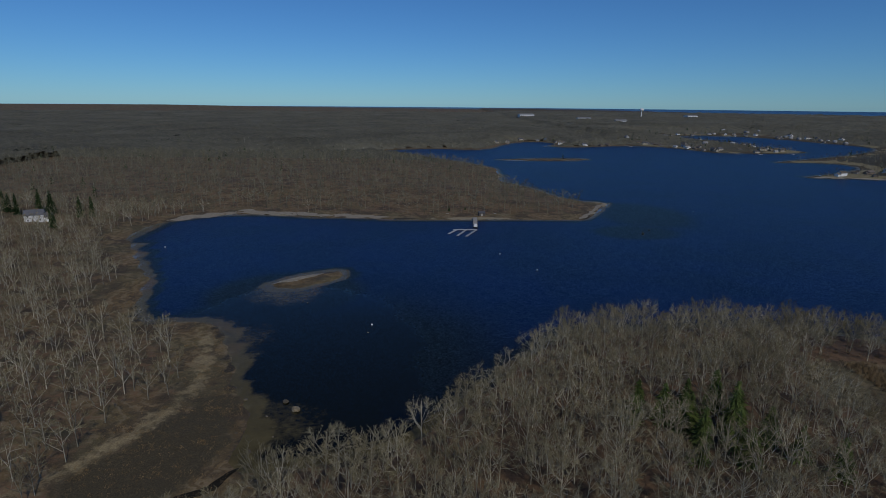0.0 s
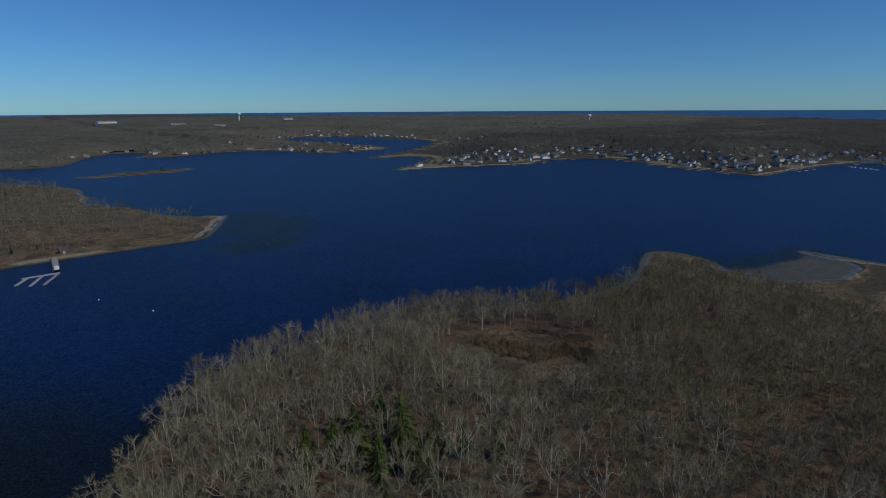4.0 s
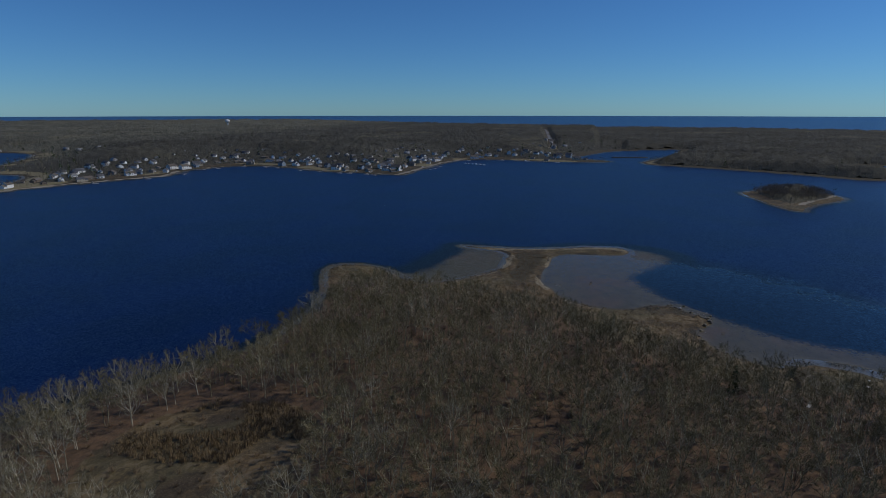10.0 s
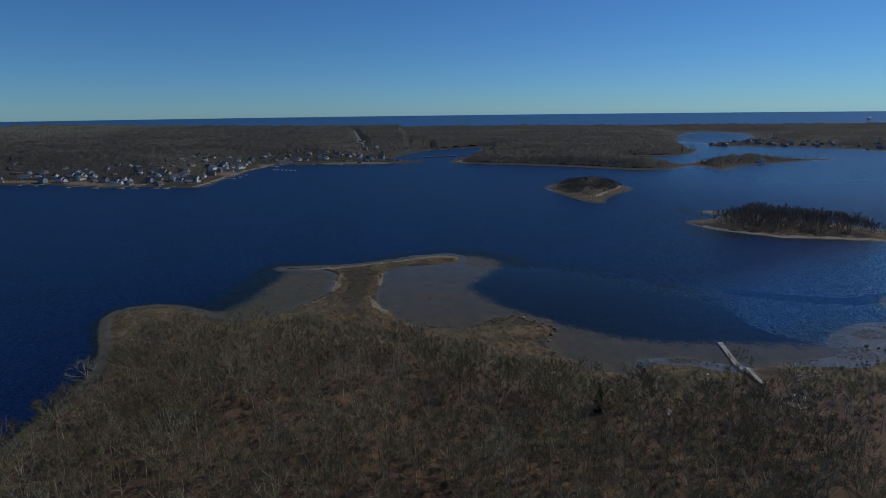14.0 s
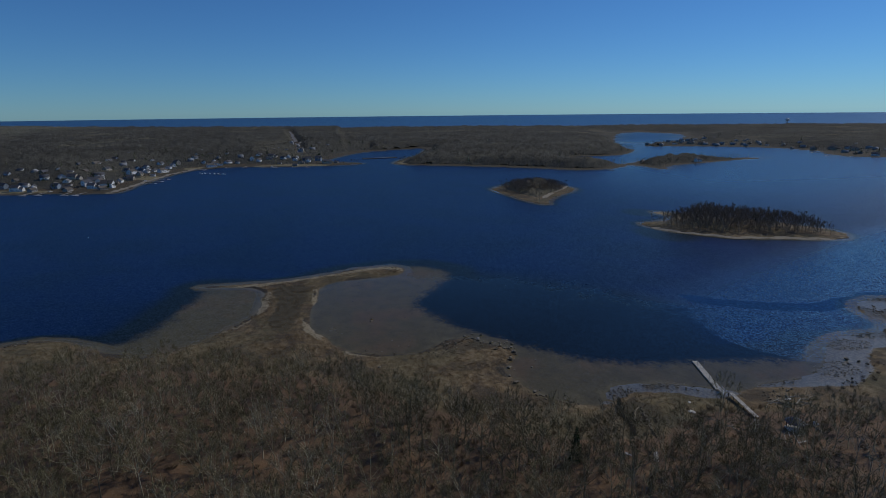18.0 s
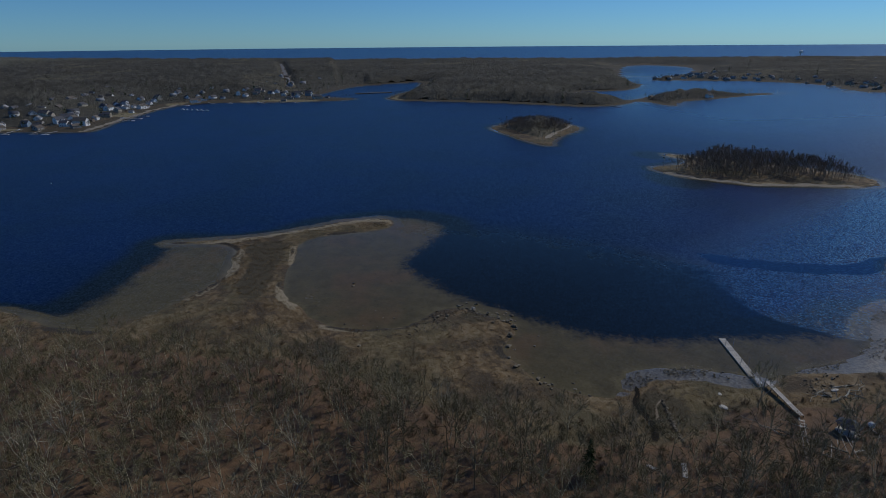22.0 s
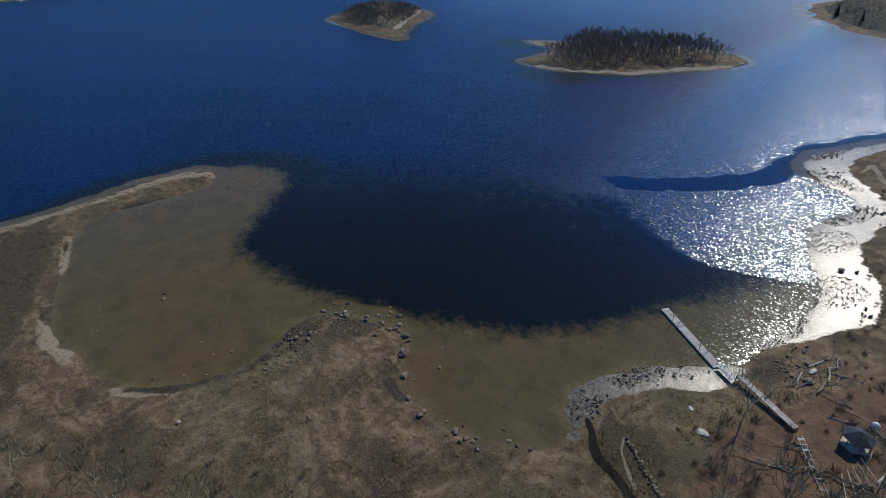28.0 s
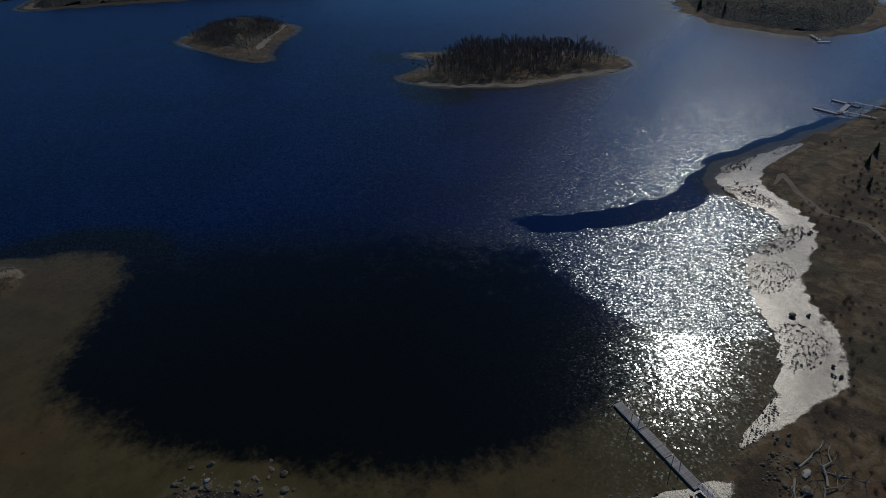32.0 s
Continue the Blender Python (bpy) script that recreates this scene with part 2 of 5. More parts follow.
def wave(x, y, size):
    """Smooth value noise, 0 to 1, with bumps of about that many metres."""
    u, v = np.asarray(x) / size + 1000.3, np.asarray(y) / size + 1000.7
    i, j = np.floor(u).astype(int), np.floor(v).astype(int)
    f, g = u - i, v - j
    f, g = f * f * (3 - 2 * f), g * g * (3 - 2 * g)
    i0, i1, j0, j1 = i % 256, (i + 1) % 256, j % 256, (j + 1) % 256
    return (_lat[i0, j0] * (1 - f) + _lat[i1, j0] * f) * (1 - g) + (_lat[i0, j1] * (1 - f) + _lat[i1, j1] * f) * g


COASTS = [smooth_line(MAINLAND, 2)] + [smooth_line(p) for p in ISLES.values()]


def coast(x, y):
    """Metres inland (negative: out on the water), with a small ragged edge."""
    x, y = np.asarray(x, float), np.asarray(y, float)
    d = np.full(x.shape, -1e6)
    for i, poly in enumerate(COASTS):
        d = np.maximum(d, inside_and_distance(poly, x, y))
    near = np.exp(-np.abs(d) / 30.0)
    return d + near * ((wave(x, y, 11.0) - 0.5) * 3.0 + (wave(x, y, 3.7) - 0.5) * 1.6)


def far_rise(x, y):
    r = np.hypot(np.asarray(x) - 100.0, np.asarray(y) - 50.0)
    return np.where(r < 4800, 5.0e-6 * np.maximum(0, r - 1500.0) ** 2, 54.45 - 0.0076 * (r - 4800))


WOOD_A = smooth_line([(-200, -120), (-70, 80), (-42, 112), (-26, 127), (-12, 129), (2, 137), (16, 157), (27, 168), (42, 187), (60, 212), (100, 214), (150, 216), (175, 202), (195, 190),
                      (218, 176), (250, 171), (284, 176), (311, 170), (311, 142), (303, 118), (297, 100), (290, 76), (276, 56), (261, 40), (246, 24), (236, 6),
                      (232, -18), (239, -30), (243, -44), (238, -62), (236, -85), (205, -110), (100, -160)], 2)
CLEARING = smooth_line([(122, 170), (150, 182), (176, 172), (180, 142), (165, 122), (135, 116), (122, 138)], 2)


def wooded(x, y, d):
    """0 to 1: where trees stand."""
    x, y = np.asarray(x, float), np.asarray(y, float)
    a = ease(-2, 4, inside_and_distance(WOOD_A, x, y) + np.where((y > 150) | (x < 60), 5.0, 0.0)) * (1 - ease(-3, 2, inside_and_distance(CLEARING, x, y)))
    t = np.where((y < 235) & (x > -150), np.where(y > 160, 15.0, 32.0), 12.0) + 10 * (wave(x, y, 40.0) - 0.4)
    rest = ease(0, 6, d - t)
    near = (x > -62) & (x < 420) & (y > -420) & (y < 260)
    return np.where(near, a, rest)


def land_height(x, y, d=None):
    x, y = np.asarray(x, float), np.asarray(y, float)
    d = coast(x, y) if d is None else d
    wooda = np.maximum(0, inside_and_distance(WOOD_A, x, y))
    near = (x > -62) & (x < 420) & (y > -420) & (y < 260)
    hill = 9.0 * ease(25, 220, d) * ((x > 480) & (y > 40))
    up = hill + np.where(near, 6.5 * ease(0, 90, wooda), 6.0 * ease(15, 140, d))
    bank = 0.45 * ease(0, 2.5, d) + 0.75 * ease(3, 26, d)
    rough = (wave(x, y, 23.0) - 0.5) * 1.2 * ease(4, 40, d) + (wave(x, y, 5.0) - 0.5) * 0.22 * ease(1, 6, d)
    bed = -0.10 * np.clip(-d, 0, 30) - 0.12
    return np.where(d > 0, bank + up + rough, bed) + far_rise(x, y)


def quick_mesh(name, verts, faces, **attrs):
    """A mesh from arrays: verts (n, 3) and faces (m, 3 or 4); attrs: a float for each vertex."""
    me = bpy.data.meshes.new(name)
    n, (m, k) = len(verts), faces.shape
    me.vertices.add(n)
    me.vertices.foreach_set("co", np.ascontiguousarray(verts, np.float32).ravel())
    me.loops.add(m * k)
    me.loops.foreach_set("vertex_index", np.ascontiguousarray(faces, np.int32).ravel())
    me.polygons.add(m)
    me.polygons.foreach_set("loop_start", np.arange(0, m * k, k, dtype=np.int32))
    me.update(calc_edges=True)
    for key, v in attrs.items():
        me.attributes.new(key, "FLOAT", "POINT").data.foreach_set("value", np.ascontiguousarray(v, np.float32))
    return me


def steps(*stops):
    """Coordinates from stop to stop: (start, end, first step, last step), ..."""
    out = []
    for a, b, s0, s1 in stops:
        n = max(2, int(round((b - a) / (0.5 * (s0 + s1)))))
        k = np.linspace(0, 1, n, endpoint=False)
        g = k if abs(s0 - s1) < 1e-6 else (k * s0 + k * k * (s1 - s0) * 0.5) / (s0 + (s1 - s0) * 0.5)
        out.extend(a + (b - a) * g)
    out.append(stops[-1][1])
    return np.array(out)


def sheet(xs, ys):
    gx, gy = np.meshgrid(xs, ys, indexing="xy")
    ny, nx = gx.shape
    i = np.arange(nx * ny).reshape(ny, nx)
    f = np.stack([i[:-1, :-1], i[:-1, 1:], i[1:, 1:], i[1:, :-1]], -1).reshape(-1, 4)
    return gx.ravel(), gy.ravel(), f


def smooth_shade(me):
    me.polygons.foreach_set("use_smooth", np.ones(len(me.polygons), bool))


# ---------------------------------------------------------------- ground and water
m, t, p = material("ground")
co = node(t, "ShaderNodeTexCoord").outputs["Object"]
big, mid, fine = noise_at(t, co, 0.035, 5.0), noise_at(t, co, 0.3, 5.0, 0.65), noise_at(t, co, 2.5, 4.0, 0.7)
litter = mix(t, span(t, mid, 0.35, 0.65), (0.068, 0.038, 0.018), (0.172, 0.094, 0.044))
litter = mix(t, span(t, fine, 0.3, 0.75), litter, mix(t, 0.5, litter, (0.20, 0.15, 0.10)))
marsh = mix(t, span(t, mid, 0.3, 0.7), (0.112, 0.072, 0.030), (0.215, 0.142, 0.063))
patch = noise_at(t, co, 0.06, 6.0, 0.7)
marsh = mix(t, span(t, patch, 0.42, 0.56), mix(t, 0.8, marsh, (0.040, 0.029, 0.018)), marsh)
marsh = mix(t, span(t, big, 0.45, 0.62), marsh, mix(t, 0.5, marsh, (0.12, 0.105, 0.045)))
marsh = mix(t, span(t, fine, 0.45, 0.8), marsh, mix(t, 0.4, marsh, (0.34, 0.27, 0.17)))
far_in = calc(t, "MULTIPLY", attr(t, "inland"), 60.0)
lines = calc(t, "SINE", calc(t, "ADD", calc(t, "MULTIPLY", far_in, 0.8), calc(t, "ADD", calc(t, "MULTIPLY", big, 48.0), calc(t, "MULTIPLY", mid, 11.0))))
marsh = mix(t, calc(t, "MULTIPLY", span(t, lines, 0.45, 0.95), span(t, patch, 0.38, 0.6)), marsh, mix(t, 0.4, marsh, (0.30, 0.235, 0.145)))
marsh = mix(t, calc(t, "MULTIPLY", span(t, lines, -0.5, -0.95), span(t, mid, 0.4, 0.6)), marsh, mix(t, 0.6, marsh, (0.035, 0.026, 0.017)))
sandc = mix(t, span(t, fine, 0.3, 0.7), (0.20, 0.16, 0.095), (0.37, 0.305, 0.195))
sandc = mix(t, span(t, mid, 0.5, 0.7), sandc, mix(t, 0.5, sandc, (0.2, 0.16, 0.10)))
mud = mix(t, span(t, noise_at(t, co, 1.1, 6.0, 0.75), 0.38, 0.66), (0.065, 0.053, 0.032), (0.215, 0.182, 0.118))
lawn = mix(t, span(t, mid, 0.35, 0.65), (0.17, 0.145, 0.07), (0.27, 0.22, 0.12))
rag = calc(t, "MULTIPLY", calc(t, "SUBTRACT", mid, 0.5), 1.3)
straw = mix(t, span(t, fine, 0.3, 0.7), (0.20, 0.15, 0.075), (0.36, 0.285, 0.155))
peat = mix(t, span(t, fine, 0.3, 0.75), (0.045, 0.034, 0.017), (0.105, 0.083, 0.043))
marsh = mix(t, span(t, calc(t, "ADD", attr(t, "peat"), rag), 0.35, 0.7), marsh, peat)
marsh = mix(t, span(t, calc(t, "ADD", attr(t, "straw"), rag), 0.35, 0.75), marsh, straw)
c = mix(t, span(t, calc(t, "ADD", attr(t, "wood"), rag), 0.35, 0.65), marsh, litter)
c = mix(t, span(t, calc(t, "ADD", attr(t, "lawn"), rag), 0.4, 0.6), c, lawn)
c = mix(t, span(t, calc(t, "ADD", attr(t, "sand"), calc(t, "MULTIPLY", rag, 0.6)), 0.4, 0.6), c, sandc)
wet = span(t, calc(t, "ADD", attr(t, "wet"), calc(t, "ADD", calc(t, "MULTIPLY", rag, 0.35), calc(t, "MULTIPLY", calc(t, "SUBTRACT", fine, 0.5), 0.5))), 0.42, 0.56)
c = mix(t, wet, c, mud)
c = mix(t, span(t, calc(t, "ADD", attr(t, "rim"), calc(t, "MULTIPLY", rag, 0.5)), 0.4, 0.65), c, mix(t, span(t, fine, 0.4, 0.7), (0.03, 0.024, 0.015), (0.09, 0.07, 0.045)))
t.links.new(c, p.inputs["Base Color"])
rough = node(t, "ShaderNodeMapRange", [(0, wet), (1, 0.0), (2, 1.0), (3, 0.95), (4, 0.31)]).outputs[0]
t.links.new(rough, p.inputs["Roughness"])
t.links.new(node(t, "ShaderNodeMapRange", [(0, wet), (1, 0.0), (2, 1.0), (3, 0.4), (4, 0.48)]).outputs[0], p.inputs["Specular IOR Level"])
bump(t, p, calc(t, "ADD", calc(t, "MULTIPLY", mid, 1.2), calc(t, "MULTIPLY", fine, 0.5)), node(t, "ShaderNodeMapRange", [(0, wet), (1, 0.0), (2, 1.0), (3, 0.8), (4, 0.24)]).outputs[0], 0.35)
GROUND = m

gx, gy, gf = sheet(steps((-4950, -900, 160, 60), (-900, -130, 50, 6), (-130, 215, 4.5, 4), (215, 440, 3, 3), (440, 1300, 5, 15), (1300, 4950, 18, 180)),
                   steps((-4950, -900, 160, 60), (-900, -320, 60, 6), (-320, 220, 3.2, 3.2), (220, 1300, 4.5, 15), (1300, 4950, 18, 180)))
gd = coast(gx, gy)
gz = land_height(gx, gy, gd)
FLAT = smooth_line([(272, -27), (272, -33), (270, -43), (266, -50), (264, -60), (263, -72), (263, -82), (265, -94), (270, -101), (276, -112), (284, -121), (290, -147), (290, -154), (304, -163), (318, -170), (326, -187), (322, -198), (320, -228),
                    (309, -228), (310, -200), (308, -186), (298, -174), (281, -164), (274, -150), (271, -134), (261, -121), (254, -115), (248, -106), (247, -96), (249, -87), (251, -76), (253, -66), (251, -58), (248, -50), (251, -43), (256, -37), (258, -25), (255, -18), (252, -12), (262, -8), (274, -10)], 2)
wetness = ease(-1.6, 1.6, inside_and_distance(FLAT, gx, gy)) * ease(-1, 1, gd) * (1 - ease(11, 17, gd))
rim = ease(-2, 0, gd) * (1 - ease(1.5, 4.5, gd)) * (1 - ease(0.1, 0.4, wetness)) * ease(0.35, 0.75, wave(gx, gy, 13.0)) * 0.9
gz = np.where((wetness > 0.05) & (gd > 0), np.minimum(gz, 0.06 + 0.035 * gd + 0.05 * wave(gx, gy, 4.0)), gz)
SANDS = [(372, 95, 6, 9), (352, 109, 16, 5), (380, 101, 24, 6), (420, 62, 10, 40), (330, 80, 28, 7), (306, 60, 6, 16), (-63, 287, 16, 8), (-165, 462, 40, 16), (-110, 468, 60, 12), (40, 455, 45, 12),
         (170, 515, 26, 22), (100, 710, 24, 26), (545, -215, 22, 14), (440, -285, 14, 18), (447, -240, 10, 60), (723, -183, 40, 9), (720, 655, 230, 18), (560, 705, 80, 14), (850, 330, 60, 14), (960, 318, 90, 12), (760, 1090, 40, 12)]
sandy = np.zeros(len(gx))
for fx, fy, rx, ry in SANDS:
    sandy = np.maximum(sandy, 1 - ease(0.5, 1.2, np.hypot((gx - fx) / rx, (gy - fy) / ry)))
sandy *= ease(-0.5, 1.5, gd) * (1 - ease(2.0, 5.5, gd))
STRAW = [(-90, 222), (-84, 210), (-77, 187), (-74, 171), (-76, 160), (-80, 147), (-85, 135), (-91, 126), (-104, 112)]
CREST = [[(404, 122), (407, 106), (412, 92), (418, 72), (424, 56), (427, 42), (424, 35)], [(340, 114), (350, 108.5), (360, 106), (372, 104), (384, 103.5)], [(392, 79), (380, 79), (362, 81), (345, 81), (332, 78.5), (322, 74)]]
for line, wide in zip(CREST, (3.0, 1.2, 0.8)):
    for (ax, ay), (bx, by) in zip(line, line[1:]):
        k = np.clip(((gx - ax) * (bx - ax) + (gy - ay) * (by - ay)) / ((bx - ax) ** 2 + (by - ay) ** 2), 0, 1)
        sandy = np.maximum(sandy, 0.8 * (1 - ease(wide * 0.5, wide * 2.0, np.hypot(gx - ax - k * (bx - ax), gy - ay - k * (by - ay)))))
strawy = np.full(len(gx), 1e9)
for (ax, ay), (bx, by) in zip(STRAW, STRAW[1:]):
    k = np.clip(((gx - ax) * (bx - ax) + (gy - ay) * (by - ay)) / ((bx - ax) ** 2 + (by - ay) ** 2), 0, 1)
    strawy = np.minimum(strawy, np.hypot(gx - ax - k * (bx - ax), gy - ay - k * (by - ay)))
strawy = 0.85 * (1 - ease(1.0, 7.0, strawy)) * (0.5 + 0.5 * wave(gx, gy, 8.0))
PEATS = [(-66, 142, 17, 20), (-74, 126, 20, 16), (-63, 160, 9, 12), (380, 90, 24, 9), (392, 92, 13, 12), (355, 92, 26, 8), (246, -20, 9, 9), (306, 14, 6, 6)]
peaty = np.zeros(len(gx))
for fx, fy, rx, ry in PEATS:
    peaty = np.maximum(peaty, 0.85 * (1 - ease(0.5, 1.2, np.hypot((gx - fx) / rx, (gy - fy) / ry))))
peaty = np.maximum(peaty, 0.85 * ease(440, 520, gx) * (1 - 0.5 * ((gx < 800) & (gy < -100))))
lawns = ease(4, 10, gd) * (1 - ease(90, 190, gd)) * ease(0.5, 0.68, wave(gx, gy, 45.0)) * ((gx > 500) & (gy > -60))
ground = tagged(new("ground", quick_mesh("ground", np.stack([gx, gy, gz], 1), gf, wood=wooded(gx, gy, gd) * np.where((gx > -62) & (gx < 420) & (gy < 260), 1.0, 0.42), sand=sandy, wet=wetness, inland=np.clip(gd / 60, 0, 1), lawn=lawns, rim=rim, straw=strawy, peat=peaty)),
                "brown winter ground with leaf litter, salt marsh and sandy shores", "ground", kind="structure")
ground.data.materials.append(GROUND)
smooth_shade(ground.data)

m, t, p = material("water")
co = node(t, "ShaderNodeTexCoord").outputs["Object"]
dep, ruf = attr(t, "shallow"), attr(t, "ruffle")
w3 = noise_at(t, co, 0.02, 4.0, 0.6)
weed = noise_at(t, co, 0.12, 7.0, 0.75)
clump = noise_at(t, co, 0.55, 5.0, 0.7)
edge = calc(t, "ADD", dep, calc(t, "ADD", calc(t, "MULTIPLY", calc(t, "SUBTRACT", weed, 0.5), 0.30), calc(t, "MULTIPLY", calc(t, "SUBTRACT", clump, 0.5), 0.26)))
shallow = span(t, edge, 0.37, 0.56)
body = mix(t, span(t, w3, 0.35, 0.65), (0.0018, 0.0085, 0.043), (0.0028, 0.0125, 0.065))
body = mix(t, span(t, dep, 0.02, 0.2), body, (0.0068, 0.0082, 0.0052))
bed = mix(t, span(t, weed, 0.3, 0.7), (0.084, 0.066, 0.025), (0.118, 0.094, 0.037))
bed = mix(t, span(t, noise_at(t, co, 0.03, 3.0), 0.5, 0.7), bed, mix(t, 0.4, bed, (0.15, 0.08, 0.033)))
bed = mix(t, calc(t, "MULTIPLY", span(t, edge, 0.74, 1.0), 0.6), bed, (0.205, 0.168, 0.078))
bed = mix(t, calc(t, "MULTIPLY", span(t, clump, 0.60, 0.68), 0.7), bed, (0.035, 0.033, 0.018))
t.links.new(mix(t, shallow, body, bed), p.inputs["Base Color"])
p.inputs["IOR"].default_value = 1.45
ripple = noise_at(t, co, 0.25, 5.0, 0.7)
gust = span(t, calc(t, "ADD", ruf, calc(t, "ADD", calc(t, "MULTIPLY", calc(t, "SUBTRACT", w3, 0.5), 0.55), calc(t, "MULTIPLY", calc(t, "SUBTRACT", ripple, 0.5), 0.30))), 0.36, 0.50)
# reflectance is raised in a strip laid along the sun's glitter path
near_sun = calc(t, "SUBTRACT", 1.0, attr(t, "off_glitter"))
# small wave facets: each leans by chance, farther where the wind ruffles the water
cell = node(t, "ShaderNodeTexVoronoi", [("Vector", co), ("Scale", 2.8)]).outputs["Color"]
cell_b = node(t, "ShaderNodeTexVoronoi", [("Vector", co), ("Scale", 1.9)]).outputs["Color"]
swell = node(t, "ShaderNodeTexNoise", [("Vector", co), ("Scale", 0.4), ("Detail", 3.0), ("Roughness", 0.6)]).outputs["Color"]
lean = node(t, "ShaderNodeVectorMath", [(0, cell), (1, cell_b)], operation="ADD").outputs[0]
lean = node(t, "ShaderNodeVectorMath", [(0, lean), (1, (-1.0, -1.0, -1.0))], operation="ADD").outputs[0]
lean = node(t, "ShaderNodeVectorMath", [(0, lean), (3, node(t, "ShaderNodeMapRange", [(0, gust), (1, 0.0), (2, 1.0), (3, 0.06), (4, calc(t, "MULTIPLY_ADD", attr(t, "off_glitter"), -0.04, 0.195))]).outputs[0])], operation="SCALE").outputs[0]
swell = node(t, "ShaderNodeVectorMath", [(0, swell), (1, (-0.5, -0.5, -0.5))], operation="ADD").outputs[0]
swell = node(t, "ShaderNodeVectorMath", [(0, swell), (3, node(t, "ShaderNodeMapRange", [(0, gust), (1, 0.0), (2, 1.0), (3, 0.03), (4, 0.12)]).outputs[0])], operation="SCALE").outputs[0]
lean = node(t, "ShaderNodeVectorMath", [(0, lean), (1, swell)], operation="ADD").outputs[0]
lean = node(t, "ShaderNodeVectorMath", [(0, lean), (1, (1.0, 1.0, 0.0))], operation="MULTIPLY").outputs[0]
lean = node(t, "ShaderNodeVectorMath", [(0, lean), (1, (0.0, 0.0, 1.0))], operation="ADD").outputs[0]
t.links.new(node(t, "ShaderNodeVectorMath", [(0, lean)], operation="NORMALIZE").outputs[0], p.inputs["Normal"])
t.links.new(calc(t, "MULTIPLY_ADD", calc(t, "MULTIPLY", gust, attr(t, "off_glitter")), 0.165, calc(t, "MULTIPLY_ADD", gust, 0.085, 0.12)), p.inputs["Roughness"])
lvl = calc(t, "MULTIPLY_ADD", near_sun, calc(t, "MULTIPLY_ADD", gust, 0.45, 0.10), 0.15)
t.links.new(lvl, p.inputs["Specular IOR Level"])
p.inputs["Specular Tint"].default_value = (0.70, 0.88, 1.0, 1.0)
WATER = m
gx, gy, gf = sheet(steps((-4950, -900, 200, 80), (-900, -150, 60, 8), (-150, 240, 6, 6), (240, 470, 4, 4), (470, 1400, 7, 22), (1400, 4950, 25, 250)),
                   steps((-4950, -700, 200, 80), (-700, -330, 40, 6), (-330, 100, 4, 4), (100, 330, 5, 5), (330, 1400, 7, 22), (1400, 4950, 25, 250)))
gd = coast(gx, gy)
BAY_SHOAL = smooth_line([(434, 24), (412, 0), (388, 10), (360, 31), (345, 23), (327, 16), (303, -5), (284, -26), (279, -49), (276, -74), (271, -100), (285, -118),
                         (240, -100), (230, 0), (280, 90), (420, 90)], 3)
NECK_SHOAL = smooth_line([(414, 142), (400, 138), (364, 146), (347, 150), (334, 160), (315, 160), (312, 118), (340, 100), (400, 100)], 3)
CALM = smooth_line([(440, 40), (395, -30), (335, -97), (304, -88), (284, -84), (272, -97), (255, -100), (235, -60), (245, 20), (300, 90), (410, 90)], 2)
shoal = 0.9 * (1 - ease(0, 9, -gd))
for poly, lo, hi, top in ((BAY_SHOAL, -26, 22, 0.70), (NECK_SHOAL, -26, 20, 0.64)):
    shoal = np.maximum(shoal, top * ease(lo, hi, inside_and_distance(poly, gx, gy)))
SHOALS = [(-30, 195, 100, 105, 0.21), (259, -7, 10, 7, 0.85), (-66, 268, 46, 42, 0.48), (-78, 205, 46, 66, 0.46), (-50, 150, 50, 36, 0.46), (190, 470, 50, 70, 0.36), (160, 400, 40, 28, 0.36), (475, -170, 36, 26, 0.3), (560, -200, 26, 22, 0.3), (650, -132, 30, 24, 0.35), (500, 10, 90, 60, 0.05)]
for fx, fy, rx, ry, top in SHOALS:
    shoal = np.maximum(shoal, top * (1 - ease(0.15, 1.15, np.hypot((gx - fx) / rx, (gy - fy) / ry))))
LANE = [(430, -70), (335, -104), (322, -126), (316, -146), (318, -167), (323, -187), (320, -208), (311, -263)]
lane = np.full(len(gx), 1e9)
for (ax, ay), (bx, by) in zip(LANE, LANE[1:]):
    k = np.clip(((gx - ax) * (bx - ax) + (gy - ay) * (by - ay)) / ((bx - ax) ** 2 + (by - ay) ** 2), 0, 1)
    lane = np.minimum(lane, np.hypot(gx - ax - k * (bx - ax), gy - ay - k * (by - ay)))
shoal = np.maximum(shoal, 0.2 * ease(-25, 25, inside_and_distance(CALM, gx, gy)))
soft = 8 + 12 * ease(280, 310, gx) + 100 * ease(-95, -60, gy) * ease(290, 330, gx)
ruffle = (1 - 0.95 * ease(-1, 1, inside_and_distance(CALM, gx, gy) / soft)) * (1 - (1 - ease(4.5, 7.0, lane)) * (1 - ease(325, 365, gx)))
STREAK = [(700, -215), (760, -330), (690, -430), (610, -520)]
for (ax, ay), (bx, by) in zip(STREAK, STREAK[1:]):
    k = np.clip(((gx - ax) * (bx - ax) + (gy - ay) * (by - ay)) / ((bx - ax) ** 2 + (by - ay) ** 2), 0, 1)
    ruffle = np.maximum(ruffle, 1.3 * (1 - ease(8, 22, np.hypot(gx - ax - k * (bx - ax), gy - ay - k * (by - ay)))))
ruffle *= ease(1, 6, -gd) * 0.6 + 0.4
ruffle *= 1 - 0.9 * (1 - ease(0.4, 1.2, np.hypot((gx + 55) / 75, (gy - 190) / 120)))
